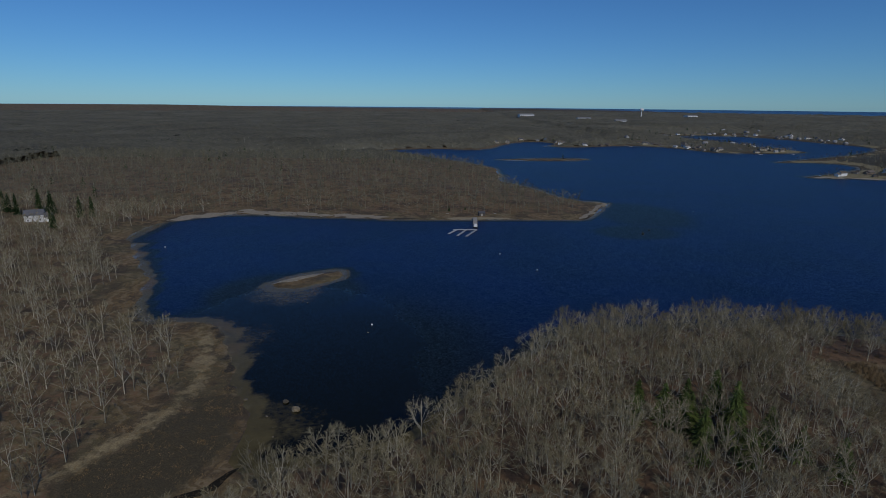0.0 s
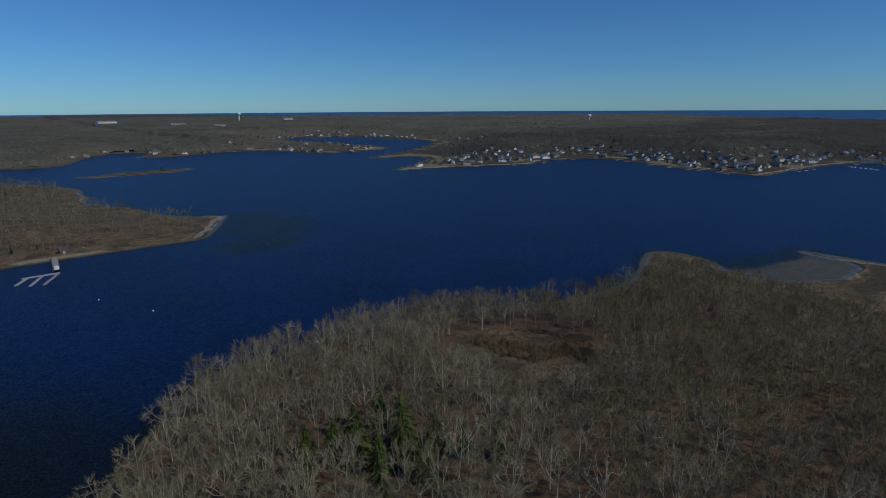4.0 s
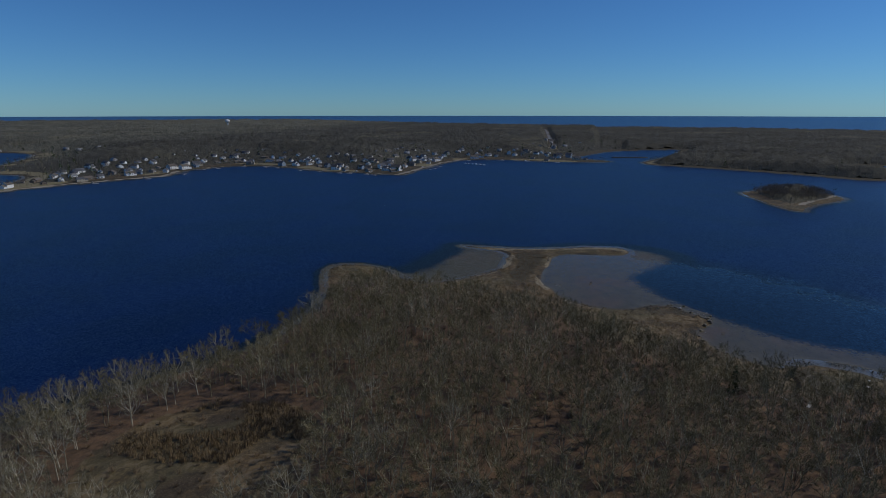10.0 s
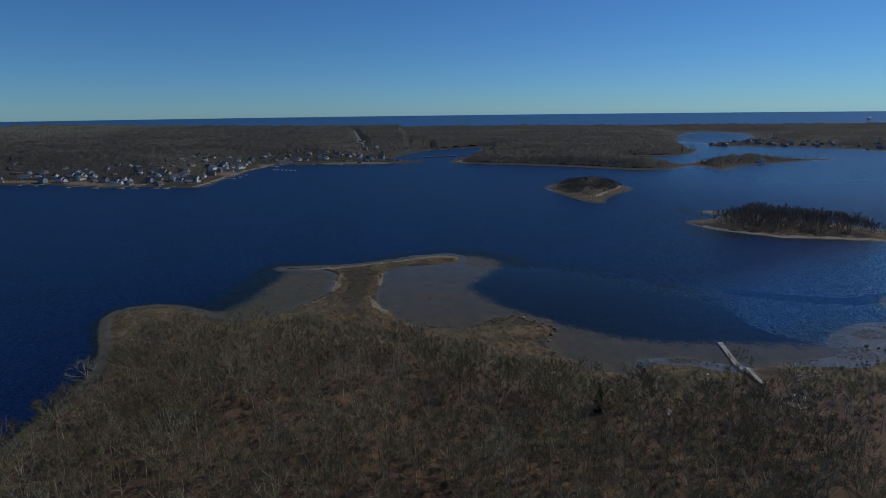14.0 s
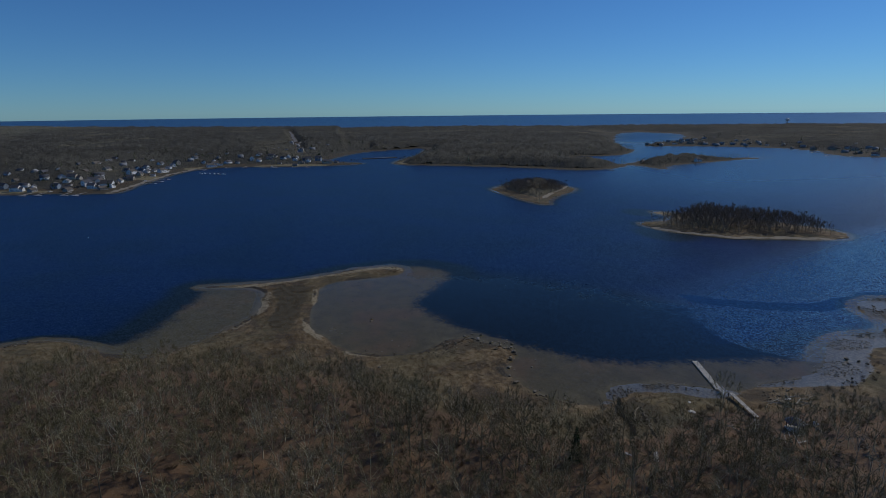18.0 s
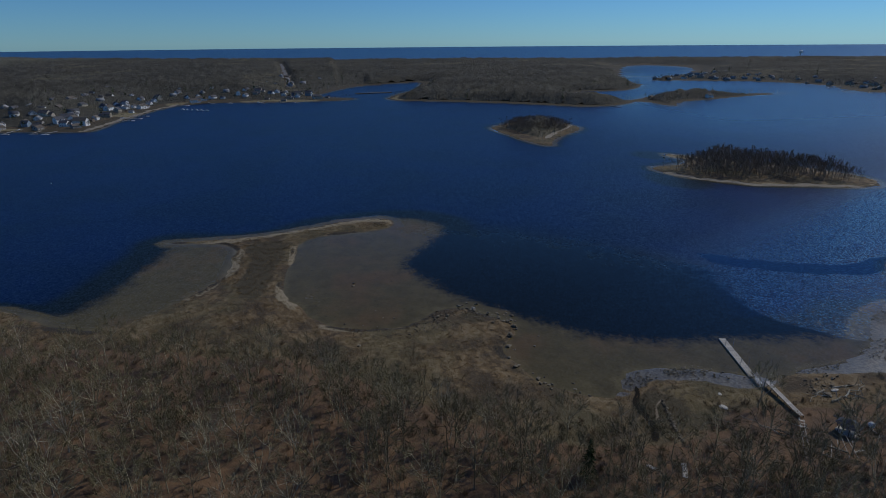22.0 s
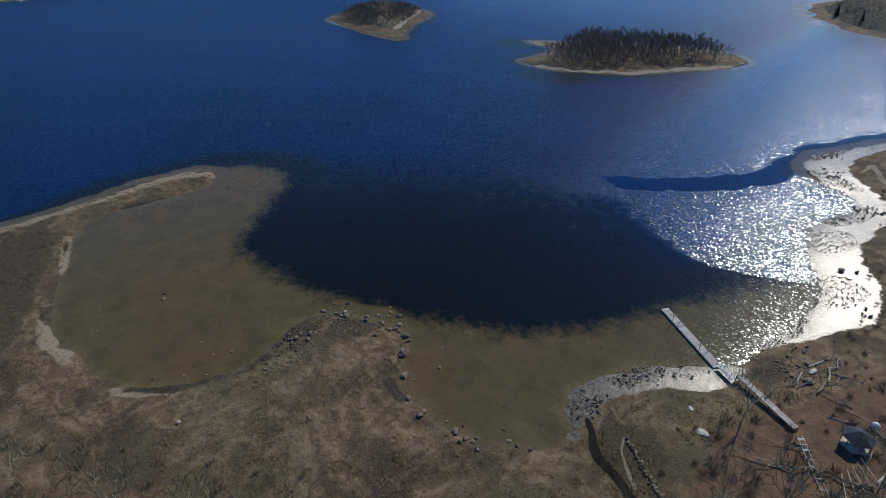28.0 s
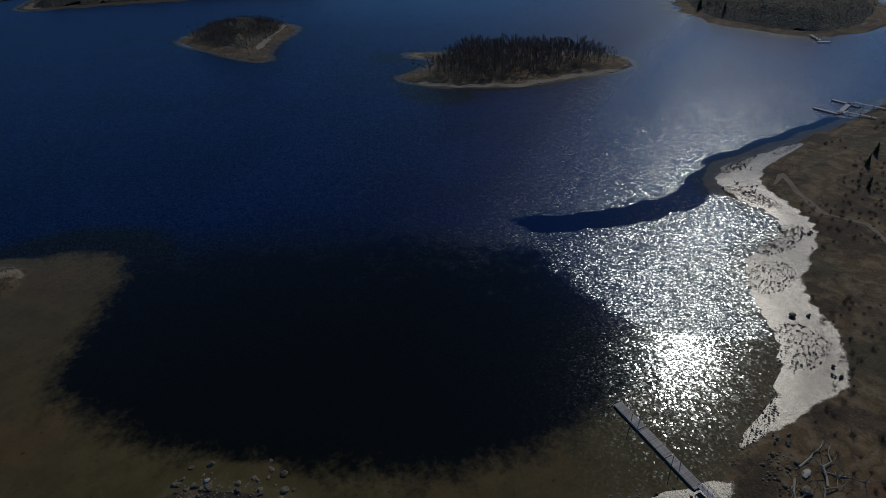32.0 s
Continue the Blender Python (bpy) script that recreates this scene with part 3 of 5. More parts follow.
# last mask: 0 along the sun's glitter, lowered on far water to brighten it
water = tagged(new("water", quick_mesh("water", np.stack([gx, gy, far_rise(gx, gy)], 1), gf, shallow=shoal, ruffle=ruffle, off_glitter=ease(0.7, 1.3, np.hypot((0.4 * (gx - 300) - 0.917 * (gy + 180) - 130) / 390, (0.917 * (gx - 300) + 0.4 * (gy + 180)) / 78)) * (1 - 0.6 * ease(420, 760, gx) * (1 - ease(-420, -150, gy)) * (1 - ease(1500, 1900, gx))) * (1 - 0.45 * ease(1600, 2500, np.hypot(gx, gy))))),
               "dark blue river water ruffled by light wind", "water", kind="structure")
water.data.materials.append(WATER)
smooth_shade(water.data)

# ---------------------------------------------------------------- trees: templates


def tubes(P0, P1, R0, R1):
    """Three-sided tapered tubes as triangles."""
    P0, P1 = np.array(P0, float), np.array(P1, float)
    d = P1 - P0
    d /= np.linalg.norm(d, axis=1, keepdims=True) + 1e-9
    ref = np.where(np.abs(d[:, 2:3]) > 0.9, np.array([[1.0, 0, 0]]), np.array([[0, 0, 1.0]]))
    u = np.cross(d, ref)
    u /= np.linalg.norm(u, axis=1, keepdims=True)
    v = np.cross(d, u)
    rings = []
    for P, R in ((P0, R0), (P1, R1)):
        R = np.array(R, float)[:, None]
        for a in (0, 2.0944, 4.18879):
            rings.append(P + R * (u * math.cos(a) + v * math.sin(a)))
    V = np.stack(rings, 1).reshape(-1, 3)
    f = []
    for k in range(3):
        j = (k + 1) % 3
        f += [(k, j, 3 + j), (k, 3 + j, 3 + k)]
    F = (np.array(f)[None] + 6 * np.arange(len(P0))[:, None, None]).reshape(-1, 3)
    return V, F


def slivers(P0, P1, W, rng):
    """Thin pointed blades from P0 to P1."""
    P0, P1 = np.array(P0, float), np.array(P1, float)
    d = P1 - P0
    r = rng.normal(size=d.shape)
    u = np.cross(d, r)
    u /= np.linalg.norm(u, axis=1, keepdims=True) + 1e-9
    w = np.array(W, float)[:, None] * 0.5
    V = np.stack([P0 - u * w, P0 + u * w, P1], 1).reshape(-1, 3)
    return V, np.arange(len(V)).reshape(-1, 3)


def grow(seed, h, limbs=6, subs=3, twigs=260, spread=0.34, fork=0.32, twig_w=0.05, bend=2):
    """A bare broad-leaved tree with a domed crown: ((verts, faces) of trunk and limbs, (verts, faces) of twigs)."""
    rng = np.random.RandomState(seed)
    A, B, RA, RB, ends = [], [], [], [], []
    lean = np.append(rng.normal(0, 0.03, 2) * h, 0.0)
    r = 0.0112 * h
    heart = lean + np.array([0, 0, 0.54 * h])
    dome = np.array([spread * h, spread * h, 0.42 * h])

    def tip_at(az, el):
        return heart + dome * np.array([math.cos(az) * math.cos(el), math.sin(az) * math.cos(el), math.sin(el)]) * (0.86 + 0.2 * rng.rand())

    def limb(a, b, ra, rb, sag, n):
        """A bowed limb of n pieces; gives its points."""
        mid = (a + b) / 2 + np.array([(b[0] - a[0]) * 0.18, (b[1] - a[1]) * 0.18, -sag]) + rng.normal(0, 0.03, 3) * h * 0.5
        k = np.linspace(0, 1, n + 1)[:, None]
        pts = (1 - k) ** 2 * a + 2 * k * (1 - k) * mid + k * k * b
        rr = np.linspace(ra, rb, n + 1)
        for i in range(n):
            A.append(pts[i]), B.append(pts[i + 1]), RA.append(rr[i]), RB.append(rr[i + 1])
        return pts

    base, crotch = np.array([0, 0, -0.4]), lean * 0.4 + np.array([0, 0, fork * h])
    A.append(base), B.append(crotch), RA.append(r * 1.2), RB.append(r * 0.85)
    top = heart + np.array([0, 0, 0.30 * h])
    stem = limb(crotch, top, r * 0.75, r * 0.12, 0.0, bend)
    ends.append((stem[-2], top))
    for k in range(limbs):
        az, el = k * 6.283 / limbs + rng.rand() * 0.8, 0.05 + 0.95 * ((k * 0.618 + rng.rand() * 0.3) % 1.0)
        s = 0.6 * (k + rng.rand()) / limbs
        o = crotch + (stem[-1] - crotch) * s * 0.7
        q = r * (0.58 - 0.2 * s)
        pts = limb(o, tip_at(az, el), q, q * 0.16, 0.05 * h * (1.2 - el), bend)
        ends.append((pts[-2], pts[-1]))
        for j in range(subs):
            o2 = pts[0] + (pts[-1] - pts[0]) * (0.4 + 0.4 * rng.rand()) if bend < 2 else pts[1] + (pts[2] - pts[1]) * rng.rand() * 0.6
            e2 = tip_at(az + rng.normal(0, 0.55), min(1.4, max(-0.15, el + rng.normal(0, 0.4))))
            e2 = o2 + (e2 - o2) * (0.65 + 0.35 * rng.rand())
            A.append(o2), B.append(e2), RA.append(q * 0.6), RB.append(q * 0.22)
            ends.append((o2, e2))
    big = tubes(A, B, RA, RB)
    a = np.array([e[0] for e in ends])
    b = np.array([e[1] for e in ends])
    k = rng.randint(0, len(ends), twigs)
    s = 0.2 + 0.8 * rng.rand(twigs, 1) ** 0.7
    o = a[k] + (b[k] - a[k]) * s
    out = (o - heart) / dome
    dirn = rng.normal(0, 0.55, (twigs, 3)) + np.array([[0, 0, 0.35]]) + 0.7 * out
    dirn /= np.linalg.norm(dirn, axis=1, keepdims=True)
    e = o + dirn * h * (0.05 + 0.08 * rng.rand(twigs, 1))
    return big, slivers(o, e, twig_w * (0.6 + 0.8 * rng.rand(twigs)), rng)


def conifer(seed, h, blades=330, width=0.2):
    """An evergreen: tapered stem and tiers of drooping sprays."""
    rng = np.random.RandomState(seed)
    stem = tubes([(0, 0, -0.3), (0, 0, 0.5 * h)], [(0, 0, 0.5 * h), (0, 0, h)], [0.018 * h, 0.011 * h], [0.011 * h, 0.002 * h])
    z = h * (0.06 + 0.92 * np.sort(rng.rand(blades)))
    az = rng.rand(blades) * 6.283
    reach = width * h * (1.03 - z / h) ** 0.8 * (0.55 + 0.6 * rng.rand(blades)) + 0.02 * h
    o = np.stack([np.cos(az) * reach * 0.12, np.sin(az) * reach * 0.12, z], 1)
    e = np.stack([np.cos(az) * reach, np.sin(az) * reach, z - reach * (0.1 + 0.4 * rng.rand(blades))], 1)
    return stem, slivers(o, e, 0.09 * h * (1.15 - z / h), rng)


def join(*pieces):
    """(verts, faces, material number) of several (verts, faces)."""
    V, F, M, n = [], [], [], 0
    for i, (v, f) in enumerate(pieces):
        V.append(v), F.append(f + n), M.append(np.full(len(f), i))
        n += len(v)
    return np.concatenate(V), np.concatenate(F), np.concatenate(M)


def scatter(name, templates, x, y, z, size, mats, label, category, seed=1):
    """Many plants as one mesh: templates are (verts, faces, material numbers)."""
    rng = np.random.RandomState(seed)
    V, F, M, T, n = [], [], [], [], 0
    pick = rng.randint(0, len(templates), len(x))
    for k, (tv, tf, tm) in enumerate(templates):
        s = np.where(pick == k)[0]
        if not len(s):
            continue
        a = rng.rand(len(s)) * 6.283
        c, sn, sc = np.cos(a)[:, None], np.sin(a)[:, None], size[s][:, None]
        vx = (tv[None, :, 0] * c - tv[None, :, 1] * sn) * sc + x[s][:, None]
        vy = (tv[None, :, 0] * sn + tv[None, :, 1] * c) * sc + y[s][:, None]
        vz = tv[None, :, 2] * sc * (0.9 + 0.2 * rng.rand(len(s), 1)) + z[s][:, None]
        V.append(np.stack([vx, vy, vz], -1).reshape(-1, 3))
        F.append((tf[None] + (n + len(tv) * np.arange(len(s)))[:, None, None]).reshape(-1, 3))
        M.append(np.tile(tm, len(s)))
        T.append(np.repeat(rng.rand(len(s)), len(tv)))
        n += len(s) * len(tv)
    me = quick_mesh(name, np.concatenate(V), np.concatenate(F), tone=np.concatenate(T))
    for mt in mats:
        me.materials.append(mt)
    me.polygons.foreach_set("material_index", np.concatenate(M).astype(np.int32))
    return tagged(new(name, me), label, category, kind="stuff")


def lattice(x0, x1, y0, y1, gap, seed):
    """Jittered places about gap metres apart."""
    rng = np.random.RandomState(seed)
    gx, gy = np.meshgrid(np.arange(x0, x1, gap), np.arange(y0, y1, gap))
    gx, gy = gx.ravel(), gy.ravel()
    return gx + rng.uniform(-0.48, 0.48, len(gx)) * gap, gy + rng.uniform(-0.48, 0.48, len(gx)) * gap, rng


def part(name, data, mat, parent, label="", at=(0, 0, 0), rz=0.0):
    """Links a mesh (or a bmesh) as one object under a thing."""
    if isinstance(data, bmesh.types.BMesh):
        me = bpy.data.meshes.new(name)
        data.to_mesh(me)
        data.free()
        data = me
    if mat and not data.materials:
        data.materials.append(mat)
    ob = new(name, data)
    ob.parent = parent
    ob.location, ob.rotation_euler = at, (0, 0, rz)
    return tagged(ob, label)


def thing(name, label, category, at, rz=0.0, group="", s=1.0):
    ob = tagged(new(name), label, category, group)
    ob.empty_display_size = 0.3
    ob.location, ob.rotation_euler, ob.scale = at, (0, 0, rz), (s, s, s)
    return ob


# ---------------------------------------------------------------- the near woods
NEAR_TREES = [grow(10 + i, 14.5, limbs=7 + i % 2, subs=4, twigs=600, twig_w=0.075, spread=0.34 + 0.022 * (i % 4), fork=0.15 + 0.045 * (i % 4)) for i in range(10)]
x, y, rng = lattice(-64, 330, -75, 222, 6.3, 3)
d = coast(x, y)
keep = (rng.rand(len(x)) < (0.93 - 0.14 * ease(160, 235, x)) * wooded(x, y, d)) & (d > 2.0)
keep &= ~(((x < 95) & (y < 88)) | ((x < 150) & (y < 15)) | ((x < 212) & (y < -42)))
keep &= ~((x > 221) & (y < -15) & ((rng.rand(len(x)) < 0.55) | (np.abs(y + 51 - 0.2 * (x - 240)) < 6) | (np.hypot(x - 226, y + 57) < 7)))
GREENS = [(62, 147, 11), (67, 141, 12), (70, 135, 12), (76, 146, 10), (83, 144, 13), (86, 138, 12), (82, 132, 13), (79, 125, 12), (78, 117, 11), (67, 120, 10), (96, 111, 11), (91, 118, 10), (72, 128, 11), (88, 126, 11), (59, 141, 9), (74, 139, 9)]
for ex, ey, eh in GREENS:
    keep &= np.hypot(x - ex, y - ey) > 3.2
x, y, d = x[keep], y[keep], d[keep]
z = land_height(x, y, d)
size = (0.80 + 0.28 * rng.rand(len(x))) * (1 - 0.22 * ease(230, 310, x))
single = (y > 40 - 0.2 * x) & (np.abs(wave(x, y, 30.0) - 0.5) < 0.16)
order = np.argsort(~single)
first = order[:290]
protos = []
for i, (bv, tw) in enumerate(NEAR_TREES):
    protos.append((quick_mesh("trunk", *bv), quick_mesh("crown", *tw)))
# trees inside the peninsula take the darker set: weaker light put into their colour
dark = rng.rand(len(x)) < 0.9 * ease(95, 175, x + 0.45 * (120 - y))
for n, i in enumerate(first):
    tr = thing("tree", "bare grey winter tree standing in leaf litter", "tree", (x[i], y[i], z[i]), rng.rand() * 6.28, "bare trees of the near woods", size[i])
    a, b = protos[n % 10]
    for nm, me, mats in (("trunk", a, (BARK, DIM_BARK)), ("crown", b, (TWIG, DIM_TWIG))):
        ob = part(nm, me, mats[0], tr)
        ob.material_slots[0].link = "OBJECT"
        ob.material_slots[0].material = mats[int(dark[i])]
rest = order[290:]
TEMPL = [join(*g) for g in NEAR_TREES]
for who, mats, label in ((~dark[rest], [BARK, TWIG], "dense bare pale grey woods on the peninsula"), (dark[rest], [DIM_BARK, DIM_TWIG], "dense bare dimly lit woods inside the peninsula")):
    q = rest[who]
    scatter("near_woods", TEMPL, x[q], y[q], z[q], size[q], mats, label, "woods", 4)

# the woods behind the flight, thinner
FILL = [join(*grow(30 + i, 14.0, limbs=4, subs=1, twigs=60, spread=0.34, twig_w=0.2, bend=1)) for i in range(4)]
x, y, rng = lattice(-130, 212, -150, 90, 10.5, 5)
d = coast(x, y)
keep = (d > 6) & (rng.rand(len(x)) < 0.9) & (((x < 95) & (y < 88)) | ((x < 150) & (y < 15)) | ((x < 212) & (y < -42)))
x, y, d = x[keep], y[keep], d[keep]
scatter("near_woods", FILL, x, y, land_height(x, y, d), 0.8 + 0.3 * rng.rand(len(x)), [BARK, TWIG], "bare grey woods behind the peninsula", "woods", 14)

# young growth and shrubs under and before the trees


def bush(i, n=64):
    q = np.random.RandomState(i)
    a = q.rand(n) * 6.283
    r = 0.9 * np.sqrt(q.rand(n))
    foot = np.stack([np.cos(a) * r * 0.5, np.sin(a) * r * 0.5, 0.1 * q.rand(n)], 1)
    tip = np.stack([np.cos(a) * r * 1.2, np.sin(a) * r * 1.2, 0.8 + 1.1 * q.rand(n) * (1.2 - r)], 1) + q.normal(0, 0.18, (n, 3))
    return join(slivers(foot, tip, np.full(n, 0.05), q))


BUSH = [bush(i) for i in range(5)]
x, y, rng = lattice(-64, 345, -110, 222, 4.6, 13)
d = coast(x, y)
wd = inside_and_distance(WOOD_A, x, y)
keep = (wd > -9) & (d > 5) & (rng.rand(len(x)) < np.where(inside_and_distance(CLEARING, x, y) > 0, 0.95, 0) + np.where(wd > 6, np.where(x > 185, 0.85, 0.5), np.where(wd > -2, 0.85, 0.45)))
keep &= ~(((x < 95) & (y < 88)) | ((x < 150) & (y < 15)) | ((x < 205) & (y < -42)))
x, y, d = x[keep], y[keep], d[keep]
scatter("brushwood", BUSH, x, y, land_height(x, y, d), 0.7 + 0.9 * rng.rand(len(x)), [SHRUB], "leafless brown shrubs under the trees", "shrubs", 6)

# reeds in the clearing
REEDS = [join(slivers(np.random.RandomState(i).normal(0, 0.8, (40, 3)) * [1, 1, 0], np.random.RandomState(i).normal(0, 0.8, (40, 3)) * [1, 1, 0] + np.random.RandomState(i + 9).normal(0, 0.3, (40, 3)) + [0, 0, 2.2], np.full(40, 0.16), np.random.RandomState(i))) for i in range(4)]
x, y, rng = lattice(118, 184, 112, 186, 1.7, 23)
keep = (inside_and_distance(CLEARING, x, y) > 1) & (wave(x, y, 14.0) > 0.6)
x, y = x[keep], y[keep]
scatter("reed_bed", REEDS, x, y, land_height(x, y), 0.5 + 0.35 * rng.rand(len(x)), [REED], "pale tan dry reeds in a wet clearing", "reeds", 7)

# ---------------------------------------------------------------- woods farther off
MID_TREES = [join(*grow(40 + i, 13.5, limbs=5, subs=2, twigs=150, spread=0.38, fork=0.2, twig_w=0.15, bend=1)) for i in range(6)]
ISLE_TREES = [join(*grow(50 + i, 14.0, limbs=4, subs=1, twigs=330, spread=0.38, fork=0.1, twig_w=0.135, bend=1)) for i in range(5)]
FAR_TREES = [join(*grow(60 + i, 13.0, limbs=2, subs=0, twigs=40, spread=0.40, fork=0.4, twig_w=0.36, bend=1)) for i in range(6)]
x, y, rng = lattice(-420, -58, 96, 480, 7.6, 31)
d = coast(x, y)
keep = (rng.rand(len(x)) < 0.9 * wooded(x, y, d)) & (y > 96 - 0.5 * (x + 60)) & (x > -300 - 0.25 * (y - 100)) & ~((np.hypot(x + 283, y - 424) < 22))
x, y, d = x[keep], y[keep], d[keep]
scatter("cove_woods", MID_TREES, x, y, land_height(x, y, d), 0.75 + 0.35 * rng.rand(len(x)), [BARK, TWIG], "bare pale grey trees behind the marsh", "woods", 8)
x, y, rng = lattice(-620, 190, 440, 945, 9.4, 37)
d = coast(x, y)
keep = (rng.rand(len(x)) < 0.95 * wooded(x, y, d)) & (x > -150 - 0.75 * y)
x, y, d = x[keep], y[keep], d[keep]
scatter("point_woods", FAR_TREES, x, y, land_height(x, y, d), 0.8 + 0.35 * rng.rand(len(x)), [BRUSH, BRUSH], "bare grey woods on the point across the cove", "woods", 9)
for key, gap, label in (("big", 4.8, "dark bare trees covering the larger island"), ("small", 4.4, "dark bare trees on the small island"), ("far", 8.0, "bare trees on the distant low island"), ("conifer", 9.0, "dark trees on the island")):
    poly = np.array(ISLES[key], float)
    x, y, rng = lattice(poly[:, 0].min(), poly[:, 0].max(), poly[:, 1].min(), poly[:, 1].max(), gap, 41)
    d = coast(x, y)
    keep = d > {"big": 10, "small": 11, "far": 11, "conifer": 12}[key]
    if key == "small":
        keep &= (x > 694) & (x < 775)
    if key == "far":
        keep &= rng.rand(len(x)) < 0.5
    x, y, d = x[keep], y[keep], d[keep]
    h = {"big": 1.14, "small": 0.82, "far": 0.7, "conifer": 0.8}[key]
    scatter("island_woods", ISLE_TREES if key in ("big", "small") else FAR_TREES, x, y, land_height(x, y, d), h * (0.86 + 0.2 * rng.rand(len(x))) * (0.55 + 0.45 * ease(8, 24, d)), [ISLE_TWIG, ISLE_TWIG], label, "woods", 10)
# trees among the houses and along the far shores
x, y, rng = lattice(460, 1500, -1150, 1500, 11.0, 47)
d = coast(x, y)
keep = (d > 4) & (d < np.where((x > 500) & (y > 0), 230, 70)) & (rng.rand(len(x)) < np.where((x > 500) & (y > 0), 0.62, 0.8)) & ~((x < 600) & (y < -380) & (y > -700))
x, y, d = x[keep], y[keep], d[keep]
scatter("shore_trees", FAR_TREES, x, y, land_height(x, y, d), 0.45 + 0.45 * rng.rand(len(x)), [DIM_BARK, TOWN_TWIG], "bare winter trees among houses on the far shore", "trees", 11)
x, y, rng = lattice(-900, 420, 1000, 1700, 15.0, 48)
d = coast(x, y)
keep = (d > 9) & (d < 260) & (x > -150 - 0.62 * y)
x, y, d = x[keep], y[keep], d[keep]
scatter("shore_trees", FAR_TREES, x, y, land_height(x, y, d), 0.6 + 0.4 * rng.rand(len(x)), [BARK, BRUSH], "bare winter trees on the northern shore", "trees", 12)

# the woods that run to the horizon, as one rough canopy
m, t, p = material("canopy")
co = node(t, "ShaderNodeTexCoord").outputs["Object"]
a, b, e = noise_at(t, co, 0.006, 4.0), noise_at(t, co, 0.09, 4.0, 0.7), noise_at(t, co, 0.5, 3.0, 0.7)
f = calc(t, "ADD", calc(t, "MULTIPLY", a, 0.35), calc(t, "ADD", calc(t, "MULTIPLY", b, 0.4), calc(t, "MULTIPLY", e, 0.25)))
c = ramp(t, f, [(0.32, (0.070, 0.066, 0.048)), (0.5, (0.155, 0.146, 0.106)), (0.68, (0.25, 0.236, 0.172))])
# the eastern canopy is mixed towards darker tones
c = mix(t, calc(t, "MULTIPLY", attr(t, "east_dark"), 0.6), c, mix(t, 0.5, mix(t, span(t, f, 0.35, 0.65), (0.035, 0.033, 0.029), (0.095, 0.088, 0.073)), (0.055, 0.05, 0.043)))
c = mix(t, span(t, noise_at(t, co, 0.016, 7.0, 0.78), 0.60, 0.68), c, (0.03, 0.036, 0.022))
c = mix(t, span(t, noise_at(t, co, 0.004, 5.0, 0.7), 0.56, 0.66), c, mix(t, 0.6, c, (0.20, 0.175, 0.115)))
t.links.new(c, p.inputs["Base Color"])
p.inputs["Roughness"].default_value = 0.95
p.inputs["Specular IOR Level"].default_value = 0.1
bump(t, p, calc(t, "ADD", b, e), 1.0, 3.0)
CANOPY = m
rr = 560 * 1.0105 ** np.arange(178)
aa = np.radians(np.arange(-46, 172, 0.27))
gr, ga = np.meshgrid(rr, aa, indexing="ij")
rng = np.random.RandomState(77)
gr = gr * (1 + rng.uniform(-0.004, 0.004, gr.shape))
ga = ga + rng.uniform(-0.0018, 0.0018, ga.shape)
gx, gy = (80 + gr * np.sin(ga)).ravel(), (60 + gr * np.cos(ga)).ravel()
d = coast(gx, gy)
tall = 8.0 + 5.0 * wave(gx, gy, 60.0) + rng.uniform(-2.6, 2.6, len(gx)) + 3 * (wave(gx, gy, 300.0) - 0.5)
town = (1 - ease(60, 200, d)) * ((gx > 480) & (gy > -30) | (gx > 650) & (gy < -750))
road_cut = np.minimum(np.abs((gy - 141) - 0.09 * (gx - 1395)) + 90 * (gx < 1330) + 90 * (gx > 2400), np.abs(gy + 0.35 * gx - 700) + 90 * (np.abs(gx - 1500) > 120))
gz = land_height(gx, gy, d) + tall * ease(8, 45, d) * (1 - 0.85 * town) * ease(5, 20, road_cut) * np.where((gx < 210) & (gx > -540), ease(860, 985, gy), 1.0) - 1.2
n1, n2 = gr.shape
i = np.arange(n1 * n2).reshape(n1, n2)
f = np.stack([i[:-1, :-1], i[:-1, 1:], i[1:, 1:], i[1:, :-1]], -1).reshape(-1, 4)
ok = (d > 9) & ~((gx < 210) & (gy < 880) & (gx > -540))
f = f[ok[f].all(1)]
used = np.unique(f)
back = np.zeros(n1 * n2, int)
back[used] = np.arange(len(used))
far = tagged(new("far_woods", quick_mesh("far_woods", np.stack([gx, gy, gz], 1)[used], back[f], east_dark=ease(380, 620, gx[used]) * (1 - ease(900, 1300, gy[used])))), "grey-brown bare woods reaching to the horizon", "woods", kind="stuff")
far.data.materials.append(CANOPY)

# ---------------------------------------------------------------- evergreens
CONES = [conifer(80 + i, 10.0, 420, 0.19 + 0.03 * i) for i in range(3)]
cone_mesh = [(quick_mesh("trunk", *a), quick_mesh("foliage", *b)) for a, b in CONES]


PINES = [conifer(88 + i, 10.0, 520, 0.36 + 0.03 * i) for i in range(2)]
pine_mesh = [(quick_mesh("trunk", *a), quick_mesh("foliage", *b)) for a, b in PINES]


def evergreen(x, y, h, k, label, group=""):
    tr = thing("evergreen_tree", label, "evergreen", (x, y, float(land_height(np.array([x]), np.array([y]))[0])), k * 1.7, group, h / 10)
    part("trunk", cone_mesh[k % 3][0], BARK, tr)
    part("foliage", cone_mesh[k % 3][1], NEEDLE, tr)


